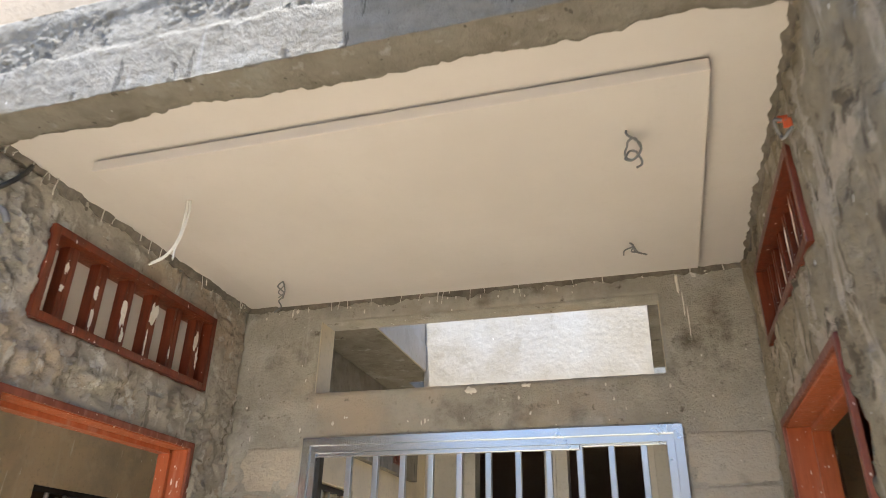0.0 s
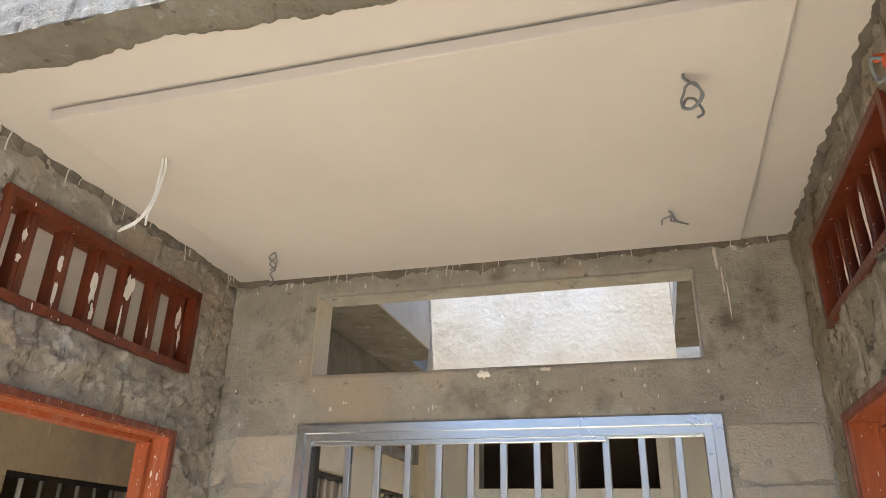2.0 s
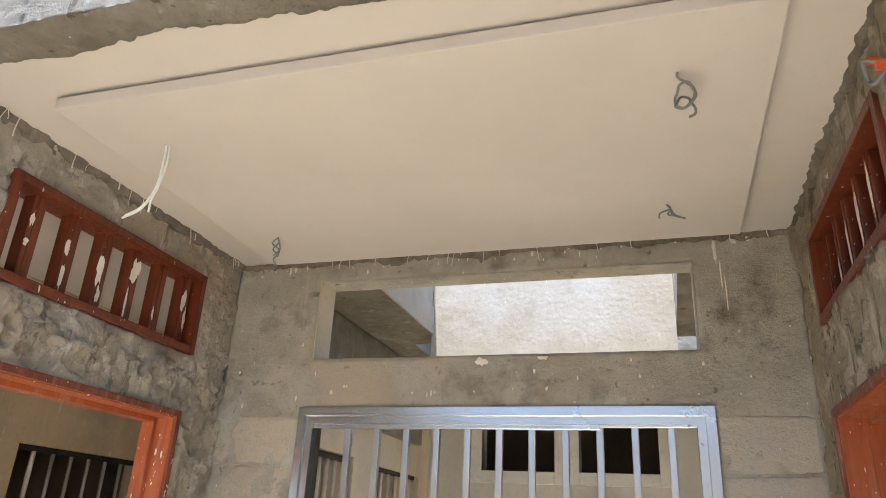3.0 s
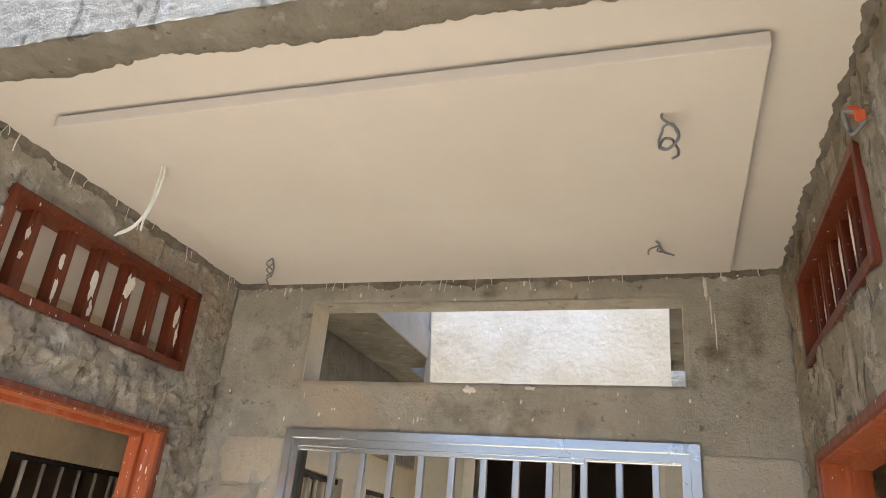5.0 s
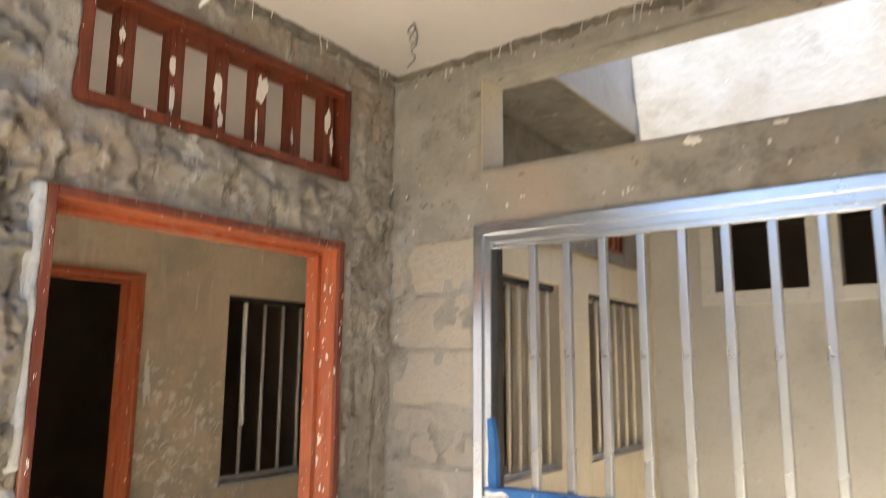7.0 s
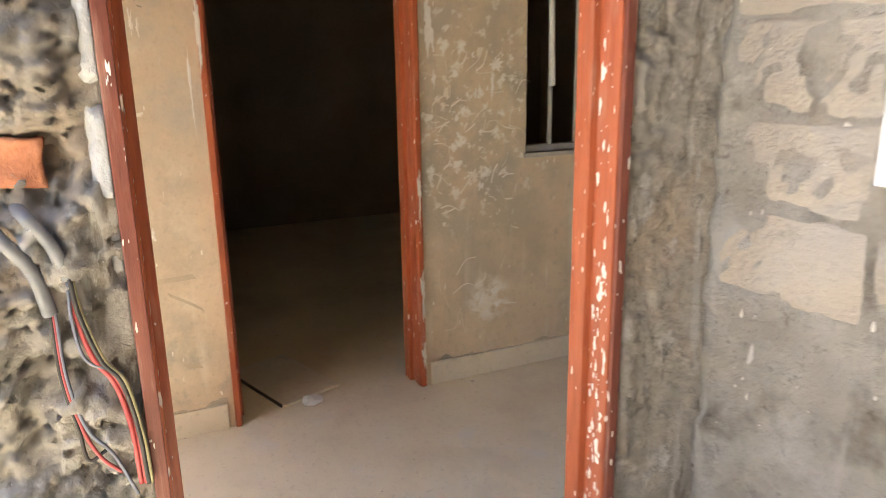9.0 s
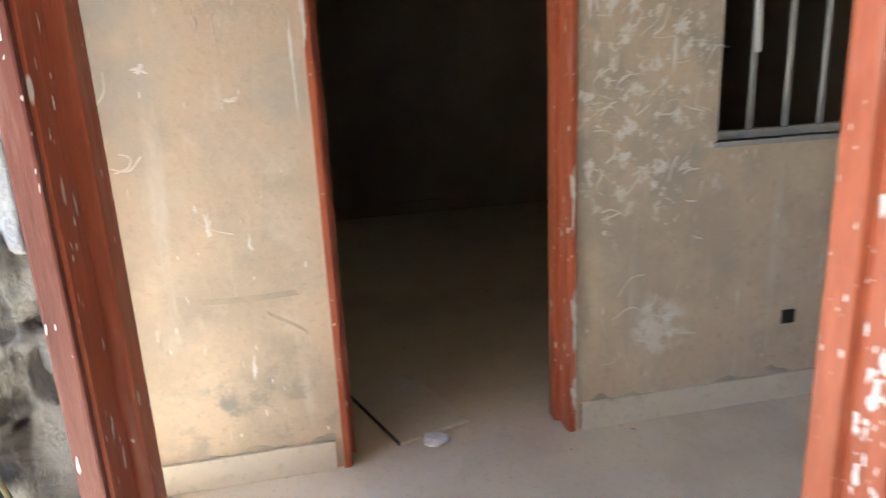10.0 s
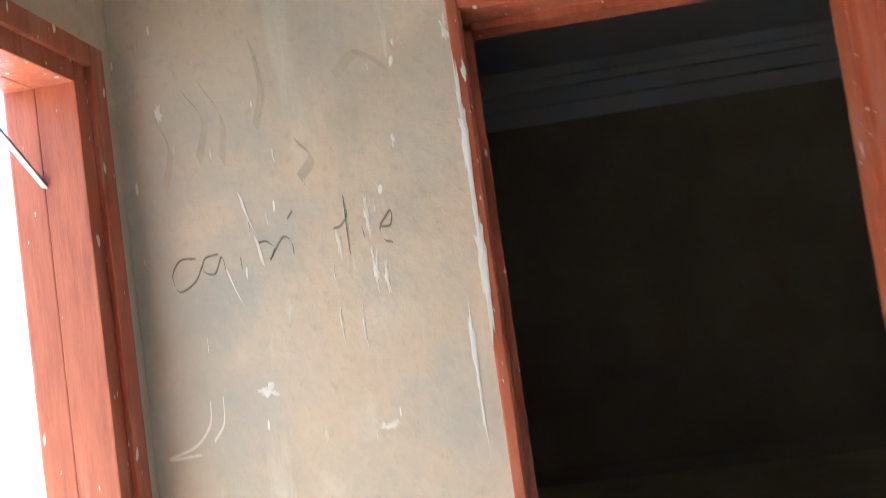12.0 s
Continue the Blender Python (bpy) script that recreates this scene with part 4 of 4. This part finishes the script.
# white runs along the unlit room's frame
for y, z, w, h, x in ((2.206, 1.84, 0.026, 0.40, 0.0165), (2.207, 1.60, 0.030, 0.42, 0.0165), (2.165, 1.36, 0.016, 0.36, 0), (2.222, 1.96, 0.014, 0.06, 0.0165), (3.105, 1.66, 0.045, 0.26, 0), (3.10, 1.56, 0.03, 0.22, 0), (3.045, 0.9, 0.02, 0.3, 0.0165), (3.05, 0.45, 0.025, 0.35, 0.0165), (3.05, 0.15, 0.03, 0.2, 0.0165)):
    blotch("paint_splash", y, z, w, h, y * 31 + z, M_PAINT, wall_inner, IX + x)


def stroke(pts, r, mat, name="pencil_mark"):
    bm = bmesh.new()
    line = spline([(IX + 0.0012, y, z) for y, z in pts], 6)
    w = [bm.verts.new(p + Vector((0, 0, r))) for p in line] , [bm.verts.new(p + Vector((0.0004, r, -r))) for p in line]
    for i in range(len(line) - 1):
        bm.faces.new((w[0][i], w[0][i + 1], w[1][i + 1], w[1][i]))
    part(name, bm, mat, wall_inner)


# joined-up scribble, too faint to read
for pts in ([(1.611, 1.666), (1.578, 1.666), (1.558, 1.636), (1.569, 1.601), (1.605, 1.617), (1.625, 1.650)],
            [(1.661, 1.669), (1.632, 1.663), (1.626, 1.638), (1.650, 1.629), (1.668, 1.662), (1.674, 1.631)],
            [(1.708, 1.656), (1.709, 1.632)],
            [(1.748, 1.680), (1.768, 1.680), (1.782, 1.663), (1.771, 1.641), (1.803, 1.684), (1.820, 1.670), (1.822, 1.646)],
            [(1.817, 1.720), (1.829, 1.735)],
            [(1.932, 1.753), (1.942, 1.717), (1.929, 1.692), (1.911, 1.686)],
            [(1.939, 1.752), (1.938, 1.688), (1.939, 1.629)],
            [(1.924, 1.708), (1.941, 1.673)],
            [(1.970, 1.681), (1.973, 1.659)],
            [(2.008, 1.680), (2.033, 1.707), (2.029, 1.677), (2.007, 1.675), (2.013, 1.649), (2.029, 1.642)]):
    stroke(pts, 0.0019, M_PENCIL)
# short swipes of white paint over the scribble
for pts in ([(1.638, 1.756), (1.648, 1.735), (1.662, 1.705)], [(1.672, 1.635), (1.682, 1.60), (1.696, 1.563)], [(1.718, 1.786), (1.728, 1.74), (1.742, 1.70)]):
    stroke(pts, 0.009, M_PAINT, "paint_splash")
stroke([(1.742, 1.69), (1.747, 1.66), (1.750, 1.635)], 0.009, M_THIN, "paint_splash")
# old brown wipes high on the wall
for pts in ([(1.62, 2.02), (1.66, 1.95), (1.64, 1.87)], [(1.66, 2.03), (1.70, 1.95), (1.69, 1.86)], [(1.78, 2.10), (1.79, 2.0), (1.77, 1.92)], [(1.85, 1.88), (1.88, 1.84), (1.85, 1.80)], [(1.95, 2.0), (2.0, 2.04), (2.06, 2.0)], [(1.55, 1.98), (1.58, 1.90), (1.56, 1.82)],
            [(1.80, 0.66), (1.95, 0.655), (2.10, 0.66)], [(2.0, 0.60), (2.08, 0.55), (2.12, 0.52)], [(2.03, 0.30), (2.09, 0.29)]):
    stroke(pts, 0.010, M_FAINT, "dirt_smear")
# chalk scrawls
for pts in ([(1.607, 1.369), (1.60, 1.32), (1.565, 1.28), (1.505, 1.259), (1.575, 1.262)], [(1.635, 1.375), (1.63, 1.32), (1.605, 1.285)], [(1.64, 1.14), (1.67, 1.13), (1.66, 1.10), (1.62, 1.085)], [(1.70, 1.13), (1.66, 1.09), (1.61, 1.10)],
            [(1.80, 0.98), (1.82, 0.93), (1.87, 0.89), (1.93, 0.87)], [(3.20, 0.42), (3.28, 0.46), (3.36, 0.40)]):
    stroke(pts, 0.0026, M_THIN, "chalk_mark")

rnd = random.Random(21)
for k in range(70):
    u, v = 3.12 + 0.42 * rnd.random(), rnd.choice((0.30, 0.75, 0.95, 1.1, 1.2, 1.3)) + 0.22 * rnd.random()
    a, l = rnd.uniform(0, 6.28), rnd.uniform(0.025, 0.08)
    b = a + rnd.uniform(-1.2, 1.2)
    p = (u + l * math.cos(a), v + l * math.sin(a))
    stroke([(u, v), p, (p[0] + l * 0.7 * math.cos(b), p[1] + l * 0.7 * math.sin(b))], rnd.uniform(0.0010, 0.0042), M_THIN, "chalk_mark")
for k in range(45):
    u, v = (rnd.uniform(1.55, 2.15) if k < 25 else rnd.uniform(3.12, 4.4)), rnd.uniform(0.2, 2.6)
    if 3.5 < u and 1.0 < v < 2.12:
        continue
    blotch("paint_splash", u, v, rnd.uniform(0.004, 0.010), rnd.uniform(0.02, 0.07), k * 1.9, M_THIN if rnd.random() < 0.6 else M_PAINT, wall_inner, IX, 10)


def smudge(y0, y1, z, h, seed):
    """Grey dirt along the top of the skirting."""
    bm = bmesh.new()
    us = lines(y0, y1, 0.015, [])
    lo = [bm.verts.new((IX + 0.0012, u, z)) for u in us]
    hi = [bm.verts.new((IX + 0.0012, u, z + h * max(0.02, 0.25 + 1.3 * fractal(u, 0.2, 6, seed, 5)))) for u in us]
    for i in range(len(us) - 1):
        bm.faces.new((lo[i], lo[i + 1], hi[i + 1], hi[i]))
    part("dirt_smear", bm, M_SMUDGE, wall_inner)


smudge(SY + 0.005, IDOOR[0] - 0.02, 0.106, 0.035, 3.3)
smudge(IDOOR[1] + 0.03, 6.0, 0.106, 0.05, 6.1)
# No recess here: a flat black plate paints the shade inside the hole.
socket = solid("socket_hole", boxes((IX + 0.0005, IX + 0.004, 3.90, 3.955, 0.315, 0.37)), M_BLACK, "black plate painted as the dark inside of a socket hole", "socket hole")

tile = solid("floor_tile", boxes((0.0, 0.50, 0.0, 0.30, 0.0, 0.012), bevel=0.002), M_SKIRT, "thin beige tile with a painted shadow edge lying in the doorway", "tile")
tile.matrix_basis = pose(-3.531, 2.413, 0.0, 0, 0, 180 + 18.7) @ Matrix.Scale(-1, 4, (0, 1, 0))
# Black strip paints the shadow of the gap below the raised edge.
part("edge", boxes((0.004, 0.496, -0.006, 0.001, 0.0, 0.0125)), M_BLACK, tile, "black strip painted as the shadow under the tile's edge")
bm = bmesh.new()
bmesh.ops.create_icosphere(bm, subdivisions=2, radius=0.045)
for v in bm.verts:
    v.co *= 1 + 0.35 * noise.noise(v.co * 30)
    v.co.z = v.co.z * 0.35 + 0.012
    v.co += Vector((-3.52, 2.54, 0.0))
solid("mortar_chunk", bm, M_WHITE, "pale broken lump of mortar on the floor", "rubble")

# yard door: stay bar, stacked tiles outside
stay = thing("door_stay", "grey steel stay bar on the yard door frame", "door stay")
bm = bmesh.new()
box(bm, -0.006, 0.006, -0.003, 0.003, 0.0, 0.42, bevel=0.001)
bar = part("bar", bm, M_BAR, stay)
bar.matrix_basis = Matrix.Translation((-3.352, 1.40, 1.80)) @ Vector((0.45, -0.05, 0.42)).to_track_quat("Z", "Y").to_matrix().to_4x4()
bm = bmesh.new()
bmesh.ops.create_uvsphere(bm, u_segments=10, v_segments=6, radius=0.011, matrix=Matrix.Translation((-3.352, 1.40, 1.81)))
part("bolt", bm, M_STEEL, stay, smooth=True)
rnd = random.Random(3)
for k in range(17):
    z = 0.046 * k
    a, b = rnd.uniform(-0.06, 0.06), rnd.uniform(-0.05, 0.05)
    solid("sheet", boxes((-5.9 + a, -4.7 + a, -0.75 + b, 0.3 + b, z, z + 0.046), bevel=0.003), M_PAPER if k % 3 else M_WHITE, "pale sheet in a stack on the yard floor", "sheet", "stacked sheets")

# ---- cement blocks showing through the render ----
rnd = random.Random(8)
for k in range(10):
    z = 0.03 + 0.2125 * k
    spans = [(-1.985, RX - 0.004)] if z + 0.2 < WIN[2] else [(-1.985, WIN[0] - 0.006), (WIN[1] + 0.006, RX - 0.004)]
    for x0, x1 in spans:
        cuts = [x0, x1] if len(spans) > 1 else [x0] + [c for c in (-1.985 + 0.405 * i - (0.2 if k % 2 else 0.0) for i in range(8)) if x0 + 0.08 < c < x1 - 0.08] + [x1]
        for a, b in zip(cuts, cuts[1:]):
            if k < 4 or x0 > 0 and k in (4, 6):
                continue
            bm = boxes((a + 0.001, b - 0.001, FY - 0.0016, FY + 0.02, z + 0.001, z + 0.2115), bevel=0.016)
            for v in bm.verts:
                v.co.x += 0.010 * noise.noise(v.co * 9)
                v.co.z += 0.010 * noise.noise(v.co * 8 + Vector((3, 3, 3)))
                if v.co.y < FY:
                    v.co.y += 0.005 * noise.noise(v.co * 7 + Vector((k, 0, 0)))
            part("block", bm, M_BLOCK, wall_front, smooth=True)


# ---- drips and chips on the front wall ----
def front_blotch(name, x, z, w, h, seed, mat):
    bm = bmesh.new()
    n = 18
    y = FY - 0.0075
    c = bm.verts.new((x, y - 0.002, z))
    ring = [bm.verts.new((x + math.cos(a) * r * w / 2, y + 0.006, z + math.sin(a) * r * h / 2)) for a, r in
            ((2 * math.pi * k / n, 0.75 + 0.5 * noise.noise(Vector((math.cos(6.283 * k / n) * 2, math.sin(6.283 * k / n) * 2, seed)))) for k in range(n))]
    for k in range(n):
        bm.faces.new((c, ring[k], ring[(k + 1) % n]))
    part(name, bm, mat, wall_front, smooth=True)


rnd = random.Random(12)
for x, z, w, h in ((-0.849, 2.85, 0.012, 0.06), (-0.56, 2.845, 0.014, 0.05), (-1.727, 2.83, 0.012, 0.07), (-1.70, 2.84, 0.02, 0.05), (-1.64, 2.85, 0.012, 0.06), (0.177, 2.80, 0.022, 0.13), (0.192, 2.70, 0.010, 0.16), (0.205, 2.62, 0.008, 0.20), (0.30, 2.85, 0.05, 0.03),
                   (-0.41, 2.86, 0.03, 0.03), (-0.776, 2.372, 0.075, 0.045), (-0.518, 2.382, 0.06, 0.022), (-1.447, 2.25, 0.02, 0.028), (-1.92, 2.345, 0.02, 0.02), (-0.891, 1.02, 0.05, 0.035), (-1.068, 1.03, 0.04, 0.02)):
    front_blotch("paint_drip", x, z, w, h, x * 9, M_PAINT)
for k in range(60):
    x, z = rnd.uniform(-1.95, 0.5), rnd.choice((rnd.uniform(0.5, 1.08), rnd.uniform(2.19, 2.37), rnd.uniform(2.80, 2.87)))
    front_blotch("paint_drip", x, z, rnd.uniform(0.005, 0.014), rnd.uniform(0.006, 0.035), k, M_PAINT)


# ---- paint thrown on the entry frame ----
def frame_splash(parent, plane, at, a, z, w, h, seed):
    bm = bmesh.new()
    n = 12
    mk = (lambda u, v, d: (u, at + d, v)) if plane == "y" else (lambda u, v, d: (at + d, u, v))
    sign = -1 if at > 2 else 1
    c = bm.verts.new(mk(a, z, sign * 0.0016))
    ring = []
    for k in range(n):
        t = 2 * math.pi * k / n
        q = 0.7 + 0.6 * noise.noise(Vector((math.cos(t) * 2, math.sin(t) * 2, seed)))
        ring.append(bm.verts.new(mk(a + math.cos(t) * q * w / 2, z + math.sin(t) * q * h / 2, sign * 0.0004)))
    for k in range(n):
        bm.faces.new((c, ring[k], ring[(k + 1) % n]))
    part("paint_splash", bm, M_PAINT, parent, smooth=True)


rnd = random.Random(31)
for k in range(130):
    z = 2.05 * rnd.random() ** (2.4 if k < 90 else 1.0)
    s = (0.003 + 0.016 * rnd.random() ** 4) * (1.4 if z < 0.8 else 1)
    frame_splash(entry_frame, "y", DOOR[1] - 0.031, rnd.uniform(LX - 0.062, LX - 0.005), z, s, s * rnd.uniform(1, 4.5), k * 0.7)
for k in range(30):
    z, s = 0.2 + 1.85 * rnd.random(), rnd.uniform(0.004, 0.009)
    frame_splash(entry_frame, "y", DOOR[0] + 0.031, rnd.uniform(LX - 0.062, LX - 0.005), z, s, s * rnd.uniform(1, 4.5), k * 0.9)
for k in range(80):
    z, s = 0.95 * rnd.random() ** 1.3, 0.004 + 0.016 * rnd.random() ** 2
    frame_splash(entry_frame, "y", DOOR[1] - 0.031, rnd.uniform(LX - 0.06, LX - 0.01), z, s, s * rnd.uniform(0.8, 3.5), 40 + k * 0.7)
for k in range(24):
    z, s = 0.25 + 1.7 * rnd.random(), rnd.uniform(0.003, 0.006) if k % 2 else rnd.uniform(0.004, 0.012)
    frame_splash(entry_frame, "x", LX + 0.0185, rnd.uniform(DOOR[0] + 0.003, DOOR[0] + 0.017) if k % 2 else rnd.uniform(DOOR[1] - 0.017, DOOR[1] - 0.003), z, s, s * rnd.uniform(1.5, 6), 80 + k * 0.9)

# ---- strands of plaster left hanging along the ceiling's edge ----
for k in range(34):
    bm = bmesh.new()
    l, d = rnd.uniform(0.02, 0.075), rnd.uniform(-0.012, 0.012)
    x, y = (LX + 0.022, rnd.uniform(1.65, 3.2)) if k < 18 else (rnd.uniform(-1.95, 0.5), FY - 0.022)
    tube(bm, [(x, y, CEIL - 0.002), (x + d * 0.5, y + d, CEIL - l * 0.6), (x + d, y + d * 0.6, CEIL - l)], rnd.uniform(0.0012, 0.0026), 5, 4)
    part("plaster_strand", bm, M_PAINT, ceiling, smooth=True)
